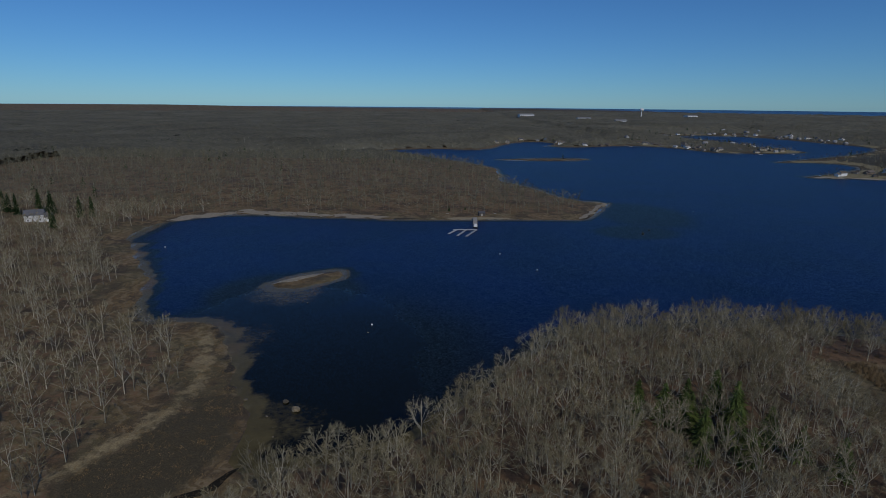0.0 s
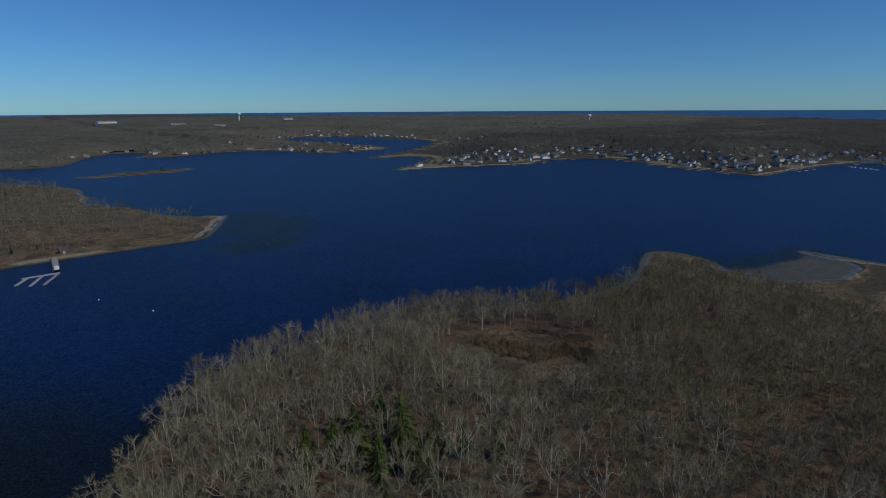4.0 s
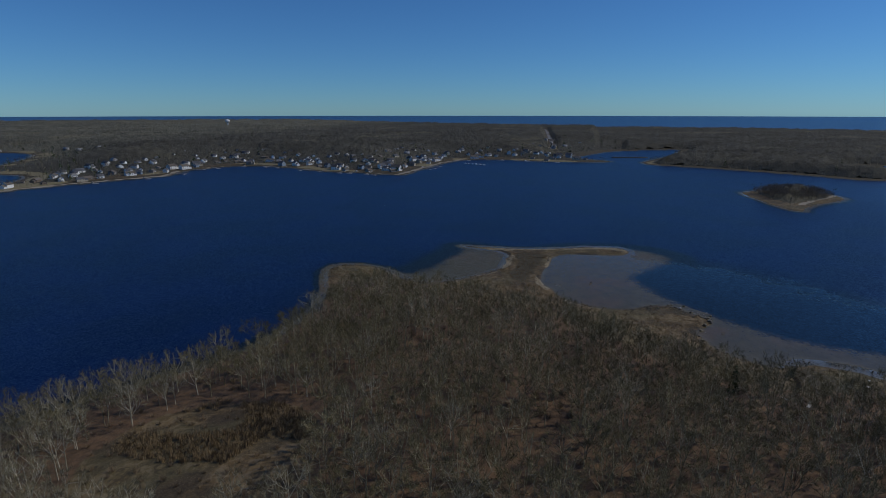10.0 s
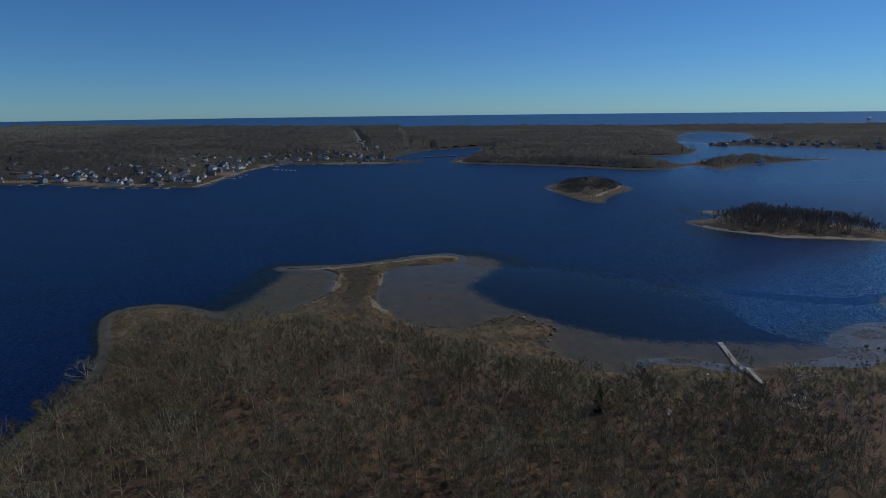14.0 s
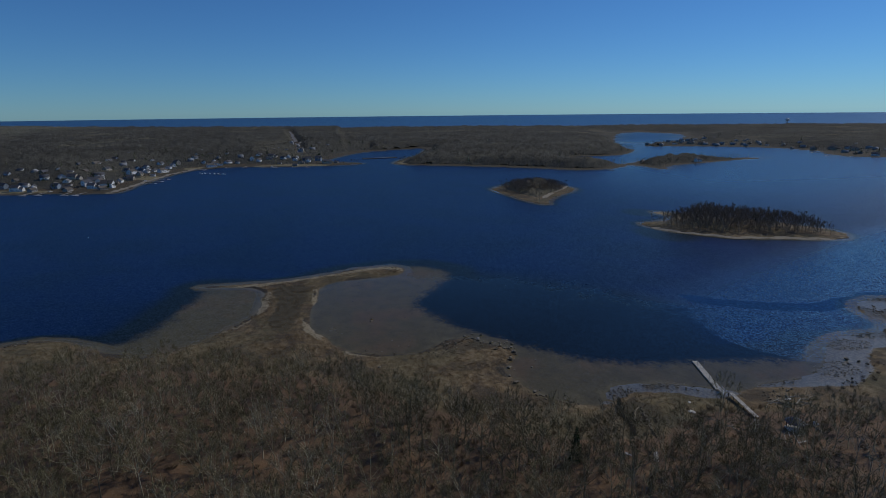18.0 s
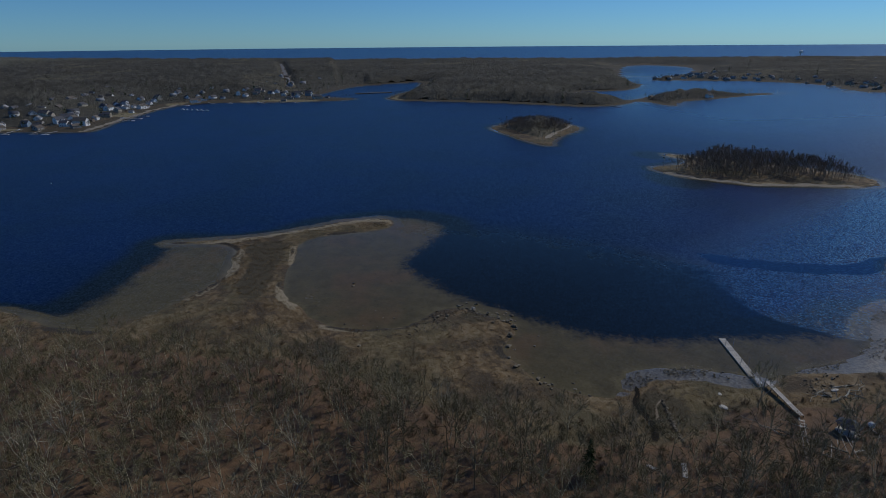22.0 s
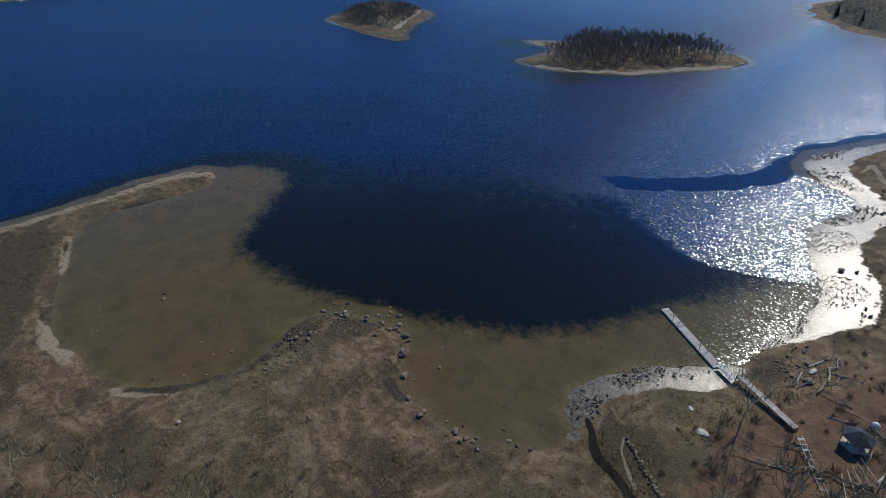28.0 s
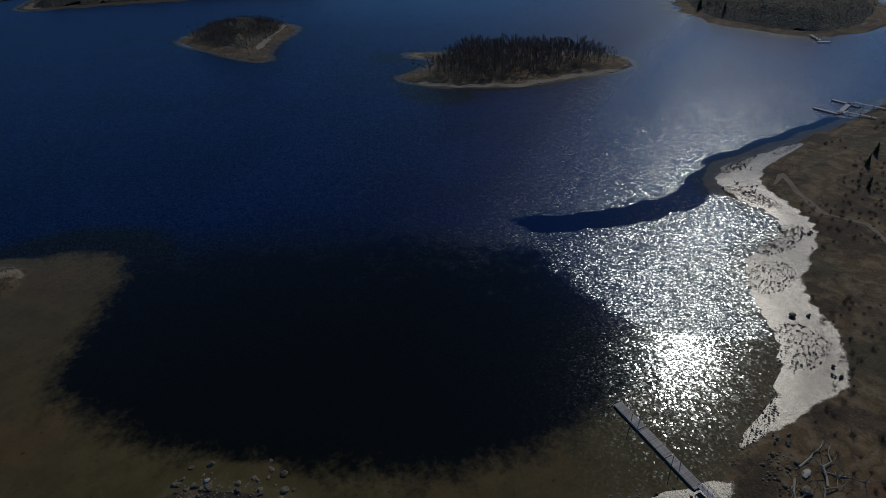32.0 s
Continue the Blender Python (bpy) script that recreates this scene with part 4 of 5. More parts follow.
rng = np.random.RandomState(91)
for k, (x, y, h) in enumerate(GREENS):
    tr = thing("evergreen_tree", "dull green spreading pine among bare grey trees", "evergreen", (x, y, float(land_height(np.array([x * 1.0]), np.array([y * 1.0]))[0])), k * 2.1, "evergreens in the near woods", h / 10)
    part("trunk", pine_mesh[k % 2][0], BARK, tr)
    part("foliage", pine_mesh[k % 2][1], PINE, tr)
evergreen(226, 9, 10, 1, "dark evergreen at the edge of the marsh")
for k, (x, y, h) in enumerate([(-305, 438, 17), (-293, 446, 20), (-285, 447, 19), (-262, 408, 13), (-258, 405, 12), (-262, 444, 17), (-254, 446, 17), (-324, 452, 17), (-316, 446, 15)]):
    evergreen(x, y, h, k, "tall dark evergreen beside the cove house", "evergreens by the cove house")
for k, (x, y, h) in enumerate([(278, -198, 4.5), (285, -217, 5), (287, -231, 5), (281, -225, 4), (272, -208, 4)]):
    evergreen(x, y, h, k, "low dark cedar on open brown scrub", "cedars on the scrub")
evergreen(760, -191, 9, 0, "single dark evergreen on the small island")
for k in range(26):
    a = rng.rand() * 6.28
    evergreen(455 + math.cos(a) * 60 * rng.rand(), -500 + math.sin(a) * 60 * rng.rand(), 9 + 5 * rng.rand(), k, "dark evergreen on the wooded island", "evergreens on the island")
evergreen(26, 478, 5, 2, "round dark cedar on the grassy bank")
evergreen(40, 480, 4, 1, "low dark cedar behind the shed")

LOW_CONES = [join(*conifer(95 + i, 10.0, 46, 0.24)) for i in range(3)]
x, y, rng = lattice(-1200, 1700, -1150, 2100, 38.0, 97)
d = coast(x, y)
keep = (d > 16) & (rng.rand(len(x)) < np.where((x > 520) & (y > 0), 0.5, 0.28) * (d < 700)) & ~((x < 480) & (y < 700) & (x > -260))
x, y, d = x[keep], y[keep], d[keep]
scatter("far_evergreens", LOW_CONES, x, y, land_height(x, y, d) + 2.0, 0.8 + 0.7 * rng.rand(len(x)), [BARK, NEEDLE], "scattered dark evergreens among bare far woods", "evergreens", 21)

# ---------------------------------------------------------------- boxes and slabs


def box_bm(parts, bevel=0.0):
    """Several boxes (cx, cy, cz, sx, sy, sz) in one bmesh."""
    bm = bmesh.new()
    for cx, cy, cz, sx, sy, sz in parts:
        bmesh.ops.create_cube(bm, size=1.0, matrix=Matrix.Translation((cx, cy, cz)) @ Matrix.Diagonal((sx, sy, sz, 1)))
    if bevel:
        bmesh.ops.bevel(bm, geom=bm.edges[:], offset=bevel, segments=1, affect="EDGES")
    return bm


def box_mesh(name, parts, mat, bevel=0.0):
    me = bpy.data.meshes.new(name)
    bm = box_bm(parts, bevel)
    bm.to_mesh(me)
    bm.free()
    me.materials.append(mat)
    return me


def post_mesh(name, r, h, mat, sides=8):
    bm = bmesh.new()
    bmesh.ops.create_cone(bm, cap_ends=True, segments=sides, radius1=r, radius2=r * 0.92, depth=h, matrix=Matrix.Translation((0, 0, h / 2)))
    me = bpy.data.meshes.new(name)
    bm.to_mesh(me)
    bm.free()
    me.materials.append(mat)
    return me


# ---------------------------------------------------------------- houses
ROOFS = [plain("roof_grey", (0.06, 0.06, 0.065), (0.13, 0.13, 0.14), 0.8, 0.9, relief=0.02), plain("roof_brown", (0.09, 0.075, 0.06), (0.17, 0.145, 0.12), 0.8, 0.9, relief=0.02),
         plain("roof_pale", (0.20, 0.20, 0.20), (0.32, 0.32, 0.32), 0.8, 0.9, relief=0.02)]
WALLS = [WHITE, plain("shingle_grey", (0.22, 0.21, 0.20), (0.36, 0.35, 0.33), 0.9, 0.85, relief=0.01), plain("clapboard_tan", (0.34, 0.30, 0.23), (0.48, 0.43, 0.34), 0.9, 0.8, relief=0.01),
         plain("shingle_brown", (0.13, 0.10, 0.075), (0.24, 0.19, 0.145), 0.9, 0.85, relief=0.01), plain("clapboard_blue", (0.20, 0.25, 0.30), (0.30, 0.36, 0.42), 0.9, 0.8, relief=0.01)]
BRICK = plain("chimney_brick", (0.16, 0.08, 0.06), (0.30, 0.17, 0.13), 2.0, 0.9, relief=0.01)
window_frame = box_mesh("window", [(0, 0, 0, 1.2, 0.12, 1.5)], WHITE)
window_pane = box_mesh("pane", [(-0.27, -0.05, 0, 0.46, 0.08, 1.3), (0.27, -0.05, 0, 0.46, 0.08, 1.3)], GLASS_DARK)
door_panel = box_mesh("door", [(0, 0, 1.05, 1.0, 0.12, 2.1)], WALLS[3])


def gable(w, l, h, rise):
    bm = bmesh.new()
    a, b = w / 2, l / 2
    v = [bm.verts.new(c) for c in ((-a, -b, -1.0), (a, -b, -1.0), (a, b, -1.0), (-a, b, -1.0), (-a, -b, h), (a, -b, h), (a, b, h), (-a, b, h), (-a, 0, h + rise), (a, 0, h + rise))]
    for f in ((0, 1, 5, 4), (2, 3, 7, 6), (1, 2, 6, 9, 5), (3, 0, 4, 8, 7), (4, 5, 9, 8), (6, 7, 8, 9), (3, 2, 1, 0)):
        bm.faces.new([v[i] for i in f])
    return bm


def roof_slab(w, l, h, rise, over=0.45, thick=0.22):
    bm = bmesh.new()
    a, b, s = w / 2 + over, l / 2 + over, rise / (l / 2)
    for sgn in (-1, 1):
        lo, hi = h - over * s + 0.02, h + rise + 0.02
        v = [bm.verts.new(c) for c in ((-a, sgn * b, lo), (a, sgn * b, lo), (a, 0, hi), (-a, 0, hi), (-a, sgn * b, lo + thick), (a, sgn * b, lo + thick), (a, 0, hi + thick), (-a, 0, hi + thick))]
        for f in ((0, 1, 2, 3), (7, 6, 5, 4), (0, 4, 5, 1), (1, 5, 6, 2), (3, 7, 4, 0)):
            bm.faces.new([v[i] for i in f])
    bmesh.ops.recalc_face_normals(bm, faces=bm.faces)
    return bm


def house(w, l, h, rise, wall, roof, label, wing=0.0):
    """A gabled house with its long side along x; the front looks to -y."""
    ho = thing("house", label, "house", (0, 0, -500), group="houses on the shores")
    part("wall", gable(w, l, h, rise), WALLS[wall], ho)
    part("roof", roof_slab(w, l, h, rise), ROOFS[roof], ho)
    if wing:
        part("wing_wall", gable(wing, l * 0.8, h * 0.62, rise * 0.8), WALLS[wall], ho, at=(w / 2 + wing / 2 - 0.2, 0.4, 0))
        part("wing_roof", roof_slab(wing, l * 0.8, h * 0.62, rise * 0.8), ROOFS[roof], ho, at=(w / 2 + wing / 2 - 0.2, 0.4, 0))
    part("chimney", box_bm([(w * 0.22, 0.3, h + rise * 0.7, 0.8, 0.8, 2.6), (w * 0.22, 0.3, h + rise * 0.7 + 1.35, 1.0, 1.0, 0.15)]), BRICK, ho)
    part("door", door_panel, None, ho, at=(-w * 0.08, -l / 2 - 0.04, 0.1))
    for k in range(3):
        for z in ((1.6,) if h < 4 else (1.6, 4.3)):
            if k == 1 and z < 2:
                continue
            wn = part("window", window_frame, None, ho, at=((k - 1) * w * 0.31, -l / 2 - 0.04, z))
            part("pane", window_pane, None, wn)
    wn = part("window", window_frame, None, ho, at=(-w / 2 - 0.04, 0, h * 0.75), rz=-math.pi / 2)
    part("pane", window_pane, None, wn)
    return ho


HOUSES = [house(12, 8.5, 5.4, 3.2, 0, 0, "white two-storey house with a grey gabled roof", 5), house(11, 8, 3.0, 2.6, 1, 1, "grey shingled cottage with a brown roof"),
          house(13, 9, 5.4, 3.4, 2, 0, "tan clapboard house with a grey roof", 6), house(10, 8, 3.0, 2.8, 0, 2, "small white cottage with a pale roof"),
          house(12, 8, 3.2, 2.4, 3, 1, "brown shingled low house with a brown roof", 5), house(11, 8.5, 5.4, 3.6, 4, 0, "blue-grey two-storey house with a dark roof"),
          house(15, 9.5, 5.6, 3.6, 0, 1, "large white shore house with a brown roof", 7)]
rng = np.random.RandomState(101)
ZONES = [(500, 1150, 60, 780, 12, 60, 80), (560, 1250, 90, 800, 60, 300, 66), (180, 800, 1060, 1450, 8, 60, 60), (720, 1100, 1400, 1950, 8, 80, 24), (250, 1100, 1450, 2300, 40, 500, 10), (880, 1480, -1250, -640, 8, 130, 30),
         (1180, 1560, 60, 330, 30, 400, 18), (-950, 100, 1500, 2100, 60, 900, 6), (930, 1010, -600, -400, 12, 30, 2)]
placed = [(52.0, 462.0), (-283.0, 424.0)]
for x0, x1, y0, y1, dlo, dhi, count in ZONES:
    cx, cy = rng.uniform(x0, x1, 900), rng.uniform(y0, y1, 900)
    cd = coast(cx, cy)
    ddx, ddy = coast(cx + 4, cy) - cd, coast(cx, cy + 4) - cd
    cz = land_height(cx, cy, cd)
    n = 0
    for i in range(900):
        if n >= count:
            break
        if not dlo < cd[i] < dhi or any((cx[i] - a) ** 2 + (cy[i] - b) ** 2 < 14 ** 2 for a, b in placed):
            continue
        placed.append((cx[i], cy[i]))
        src = HOUSES[int(rng.choice([0, 1, 1, 2, 2, 3, 4, 4, 5, 6]))]
        ang = math.atan2(ddy[i], ddx[i]) - math.pi / 2 + rng.choice([0, 0, math.pi / 2]) + rng.normal(0, 0.15)
        copy_thing(src, Matrix.Translation((cx[i], cy[i], cz[i])) @ Matrix.Rotation(ang, 4, "Z") @ Matrix.Scale(float(rng.uniform(0.6, 0.9)), 4))
        n += 1
for src, (x, y, a) in zip(HOUSES, [(-283, 424, 0.4), (704, 712, 0.5), (905, 372, 1.9), (934, 421, 0.6), (1094, 436, 0.4), (1202, 96, 1.2), (872, 345, 1.4)]):
    src.location, src.rotation_euler = (x, y, float(land_height(np.array([x]), np.array([y]))[0])), (0, 0, a)
# plainer houses of the back streets
rng = np.random.RandomState(103)
def cottage(w):
    """Walls, roof and window of a small gabled house: (verts, faces, material numbers)."""
    V, F, M = [], [], []
    for k, bm in enumerate((gable(w, 7.5, 3.6, 2.8), roof_slab(w, 7.5, 3.6, 2.8), box_bm([(-w * 0.2, -3.8, 1.8, 1.6, 0.1, 1.3), (w * 0.2, -3.8, 1.8, 1.6, 0.1, 1.3)]))):
        bmesh.ops.triangulate(bm, faces=bm.faces)
        bm.verts.index_update()
        n = len(V)
        V += [tuple(v.co) for v in bm.verts]
        F += [[v.index + n for v in f.verts] for f in bm.faces]
        M += [k] * len(bm.faces)
        bm.free()
    return np.array(V), np.array(F), np.array(M)


backs = []
for x0, x1, y0, y1, dlo, dhi, count in ((520, 1250, 90, 800, 30, 300, 130), (1150, 1560, 80, 340, 30, 380, 22), (1010, 1560, -1250, -640, 8, 160, 40), (200, 1100, 1080, 2000, 12, 200, 46)):
    cx, cy = rng.uniform(x0, x1, 700), rng.uniform(y0, y1, 700)
    cd = coast(cx, cy)
    cz = land_height(cx, cy, cd)
    n = 0
    for i in range(700):
        if n >= count:
            break
        if not dlo < cd[i] < dhi or any((cx[i] - a) ** 2 + (cy[i] - b) ** 2 < 15 ** 2 for a, b in placed):
            continue
        placed.append((cx[i], cy[i]))
        backs.append((cx[i], cy[i], cz[i]))
        n += 1
bx, by, bz = np.array(backs).T
half = len(bx) // 2
for lo, hi, wl, rf, label in ((0, half, 0, 0, "small white back-street houses with grey roofs"), (half, len(bx), 1, 2, "small grey back-street houses with pale roofs")):
    scatter("back_street_houses", [cottage(9), cottage(11), cottage(13)], bx[lo:hi], by[lo:hi], bz[lo:hi], 0.75 + 0.35 * rng.rand(hi - lo), [WALLS[wl], ROOFS[rf], GLASS_DARK], label, "houses", 25)
shed = thing("shed", "small grey wooden boat shed at the head of the pier", "shed", (52, 461, float(land_height(np.array([52.0]), np.array([461.0]))[0])), 0.1)
part("wall", gable(5, 4, 2.4, 1.4), WOOD_DARK, shed)
part("roof", roof_slab(5, 4, 2.4, 1.4, 0.3, 0.12), ROOFS[0], shed)
part("door", box_bm([(0, -2.05, 1.0, 1.4, 0.1, 2.0)]), WOOD_GREY, shed)
for x, y in ((64, 466), (24, 466)):
    b = thing("picnic_bench", "weathered wooden bench on the grassy bank", "bench", (x, y, float(land_height(np.array([x * 1.0]), np.array([y * 1.0]))[0])), 0.3, "benches on the bank")
    part("seat", box_bm([(0, 0, 0.45, 2.2, 0.5, 0.08)]), WOOD_GREY, b)
    for s in (-0.9, 0.9):
        part("leg", box_bm([(s, 0, 0.2, 0.1, 0.45, 0.45)]), WOOD_GREY, b)
# large pale buildings and water towers far off
for x, y, w, l, h, label in ((517, 2722, 70, 30, 12, "long white building among distant woods"), (700, 2400, 60, 20, 9, "row of white distant buildings"), (780, 2180, 46, 16, 8, "pale low distant building"), (1303, 2702, 52, 36, 10, "white domed hall in distant woods")):
    b = thing("hall", label, "building", (x, y, float(land_height(np.array([x * 1.0]), np.array([y * 1.0]))[0]) + 4), 0.2)
    part("wall", gable(w, l, h, 4), WHITE, b)
    part("roof", roof_slab(w, l, h, 4, 1.0, 0.6), ROOFS[2], b)
    for k in range(6):
        part("window", box_bm([((k - 2.5) * w / 6.5, -l / 2 - 0.1, h * 0.55, w / 14, 0.2, h * 0.3)]), GLASS_DARK, b)
for x, y, z, r in ((2233, 1578, 50, 10), (2206, -1795, 42, 8), (1100, 2792, 66, 10)):
    base = float(land_height(np.array([x * 1.0]), np.array([y * 1.0]))[0])
    tw = thing("water_tower", "white water tower standing above bare woods", "water tower", (x, y, base), 0, "water towers")
    bm = bmesh.new()
    bmesh.ops.create_uvsphere(bm, u_segments=20, v_segments=12, radius=r, matrix=Matrix.Translation((0, 0, z - base)) @ Matrix.Diagonal((1, 1, 0.75, 1)))
    part("tank", bm, WHITE, tw)
    part("stem", post_mesh("stem", r * 0.32, z - base - r * 0.6, WHITE, 12), None, tw)
    bm = bmesh.new()
    bmesh.ops.create_cone(bm, cap_ends=True, segments=12, radius1=r * 0.6, radius2=r * 0.3, depth=6, matrix=Matrix.Translation((0, 0, 3)))
    part("foot", bm, WHITE, tw)

# ---------------------------------------------------------------- docks
pile = post_mesh("pile", 0.13, 3.6, WOOD_DARK)
thin_pile = post_mesh("pile", 0.07, 4.2, ALUMINIUM)


def run(a, b):
    """Heading and length from a to b."""
    return math.atan2(b[1] - a[1], b[0] - a[0]), math.hypot(b[0] - a[0], b[1] - a[1])


dock = thing("dock", "long grey floating dock with a gangway and fixed wooden pier", "dock", (275.0, -58.6, 0.0), run((275, -58.6), (253.9, -53.1))[0])
for k in range(3):
    fl = part("float", box_bm([(3.62 + 7.27 * k, 0, 0.18, 7.1, 1.9, 0.42)], 0.04), FOAM, dock, "grey foam float")
    for j in range(30):
        part("plank", box_mesh("plank", [(0, 0, 0, 0.225, 2.0, 0.05)], WOOD_GREY) if j == k == 0 else bpy.data.meshes["plank"], None, fl, at=(0.2 + 7.27 * k + 0.2365 * j, 0, 0.42))
for sx, sy in ((5.4, -1.15), (5.4, 1.15), (16.3, -1.15), (16.3, 1.15)):
    part("pile", thin_pile, None, dock, at=(sx, sy, -1.0))
gang = part("gangway", box_bm([(24.0, 0.0, 1.08, 4.6, 1.1, 0.1)]), ALUMINIUM, dock, "aluminium gangway with pipe rails")
for sy in (-0.6, 0.6):
    part("rail", box_bm([(24.0, sy, 2.05, 4.6, 0.06, 0.06), (24.0, sy, 1.6, 4.6, 0.05, 0.05)] + [(21.8 + 1.1 * q, sy, 1.55, 0.06, 0.06, 1.0) for q in range(5)]), ALUMINIUM, gang)
ang, ln = run((249.6, -53.7), (234.5, -51.2))
pier = thing("pier", "narrow weathered wooden pier on posts above the shore", "pier", (249.6, -53.7, 0.0), ang)
for j in range(int(ln / 0.24)):
    part("plank", box_mesh("pier_plank", [(0, 0, 0, 0.225, 1.35, 0.05)], WOOD_GREY) if j == 0 else bpy.data.meshes["pier_plank"], None, pier, at=(0.12 + 0.24 * j, 0, 1.72))
for sy in (-0.5, 0.5):
    part("beam", box_bm([(ln / 2, sy, 1.58, ln, 0.1, 0.2)]), WOOD_DARK, pier)
    for k in range(6):
        part("post", post_mesh("post", 0.12, 2.6, WOOD_DARK) if not "post" in bpy.data.meshes else bpy.data.meshes["post"], None, pier, at=(0.3 + k * (ln - 0.6) / 5, sy * 1.25, -0.9))
ang, ln = run((233.0, -49.6), (219.9, -39.8))
gzz = float(land_height(np.array([226.0]), np.array([-44.5]))[0])
path_walk = thing("boardwalk", "broken grey boardwalk with missing planks in brown scrub", "boardwalk", (233.0, -49.6, gzz), ang)
for sy in (-0.45, 0.45):
    part("stringer", box_bm([(ln / 2, sy, 0.3, ln, 0.12, 0.16)]), WOOD_GREY, path_walk)
for k in range(7):
    part("post", box_bm([(0.4 + k * (ln - 0.8) / 6, 0.62 if k % 2 else -0.62, 0.3, 0.14, 0.14, 1.5)]), WOOD_GREY, path_walk)
for j in (2, 3, 7, 11, 12, 19, 24, 25, 33, 41, 48, 55):
    part("plank", bpy.data.meshes["pier_plank"], None, path_walk, at=(0.12 + 0.28 * j, 0.0, 0.42), rz=0.06 * ((j * 7) % 5 - 2))
for k in range(5):
    pl = tagged(new("pole", box_mesh("pole", [(0, 0, 0, 5.5 + 0.8 * k, 0.12, 0.12)], WOOD_GREY)), "grey pole lying beside the broken boardwalk", "pole", "poles by the boardwalk")
    pl.location, pl.rotation_euler = (222.5 - 0.5 * k, -46.0 - 1.5 * k, float(land_height(np.array([222.5 - 0.5 * k]), np.array([-46.0 - 1.5 * k]))[0]) + 0.35), (0, 0.03 * k, ang + 0.12 * (k - 2))

cove_dock = thing("cove_dock", "wooden pier with grey finger floats in the cove", "dock", (45.5, 449.0, 0), 0.0)
part("deck", box_bm([(17.5, 0, 1.3, 36, 3.6, 0.2)]), WOOD_GREY, cove_dock, rz=run((45.5, 449), (42, 413))[0])
for k in range(7):
    for sy in (-1.6, 1.6):
        part("pile", pile, None, cove_dock, at=(sy - 0.55 * k, -1 - 5.6 * k, -1.4))
part("hut", box_bm([(0, 0, 2.3, 2.4, 2.4, 2.0)]), WHITE, cove_dock, "small white hut", at=(-3.2, -33.5, 0), rz=0.1)
part("walkway", box_bm([(-11.5, -39.5, 0.27, 18.0, 2.0, 0.5)], 0.05), FOAM, cove_dock)
for bx, by, tx, ty in ((-3.5, -41, -12.5, -61), (-10.5, -39.5, -18.5, -59), (-17.5, -39.5, -24.5, -53)):
    ang, ln = run((bx, by), (tx, ty))
    part("finger", box_bm([(ln / 2, 0, 0.26, ln, 1.5, 0.5)], 0.05), FOAM, cove_dock, at=(bx, by, 0), rz=ang)

south_dock = thing("forked_dock", "grey dock with two arms on the sunlit shore", "dock", (318.0, -281.0, 0), 0.0)
for x, y, w, l, a in ((-2, 0, 2.2, 18, 0.1), (2.5, 8.5, 11, 1.8, -0.15), (0.5, -8.5, 13, 1.8, -0.25)):
    part("float", box_bm([(0, 0, 0.3, w, l, 0.5)], 0.05), FOAM, south_dock, at=(x, y, 0), rz=a)
for y in (7.0, -9.0):
    part("walkway", box_bm([(-9.5, 0, 1.2, 15, 1.3, 0.15)]), WOOD_GREY, south_dock, at=(0, y, 0))
    for k in range(4):
        part("pile", pile, None, south_dock, at=(-15 + 4.2 * k, y, -1.6))

far_dock = thing("shore_dock", "small wooden dock below the shore houses", "dock", (0, 0, -500), group="docks on the far shore")
part("deck", box_bm([(8, 0, 1.1, 18, 1.6, 0.2)]), WOOD_GREY, far_dock)
part("float", box_bm([(18.6, 1.8, 0.3, 3.2, 7.5, 0.5)], 0.05), FOAM, far_dock)
for k in range(4):
    for sy in (-0.8, 0.8):
        part("pile", pile, None, far_dock, at=(1 + 5 * k, sy, -1.6))
rng = np.random.RandomState(131)
spots = [(838, 418), (846, 402), (838, 372), (842, 352), (905, 318), (930, 315), (955, 314), (1127, 215), (1110, 166), (1104, 138), (1100, 112), (1118, 250), (1096, 292), (880, 548), (893, 575), (857, 482), (848, 455),
         (893, 622), (850, 655), (810, 668), (752, 653), (640, 682), (700, 655), (620, 1092), (660, 1084), (720, 1086), (470, 1282), (250, 1244), (900, -345), (1060, -816), (960, -830), (1150, -812), (390, -425)]
hx, hy = np.array([q[0] for q in spots], float), np.array([q[1] for q in spots], float)
hd = coast(hx, hy)
hgx, hgy = coast(hx + 3, hy) - hd, coast(hx, hy + 3) - hd
for k, (x, y) in enumerate(spots):
    g = math.hypot(hgx[k], hgy[k]) + 1e-6
    ux, uy = hgx[k] / g, hgy[k] / g
    x, y = x - ux * (hd[k] - 2.0), y - uy * (hd[k] - 2.0)
    m4 = Matrix.Translation((x, y, 0)) @ Matrix.Rotation(math.atan2(-uy, -ux) + rng.normal(0, 0.12), 4, "Z")
    if k:
        copy_thing(far_dock, m4)
    else:
        far_dock.matrix_basis = m4
# moored boats and mooring balls
boat = thing("motor_boat", "white motor boat moored at the shore", "boat", (1024, 262, 0), 0.4, "moored boats")
bm = bmesh.new()
hullv = [bm.verts.new(c) for c in ((-3, -1.1, 0.9), (-3, 1.1, 0.9), (1.2, 1.2, 1.0), (3.4, 0, 1.25), (1.2, -1.2, 1.0), (-2.8, -0.7, -0.3), (-2.8, 0.7, -0.3), (1.4, 0.6, -0.3), (2.6, 0, 0.0), (1.4, -0.6, -0.3))]
for f in ((0, 1, 2, 3, 4), (5, 9, 8, 7, 6), (0, 5, 6, 1), (1, 6, 7, 2), (2, 7, 8, 3), (3, 8, 9, 4), (4, 9, 5, 0)):
    bm.faces.new([hullv[i] for i in f])
bmesh.ops.recalc_face_normals(bm, faces=bm.faces)
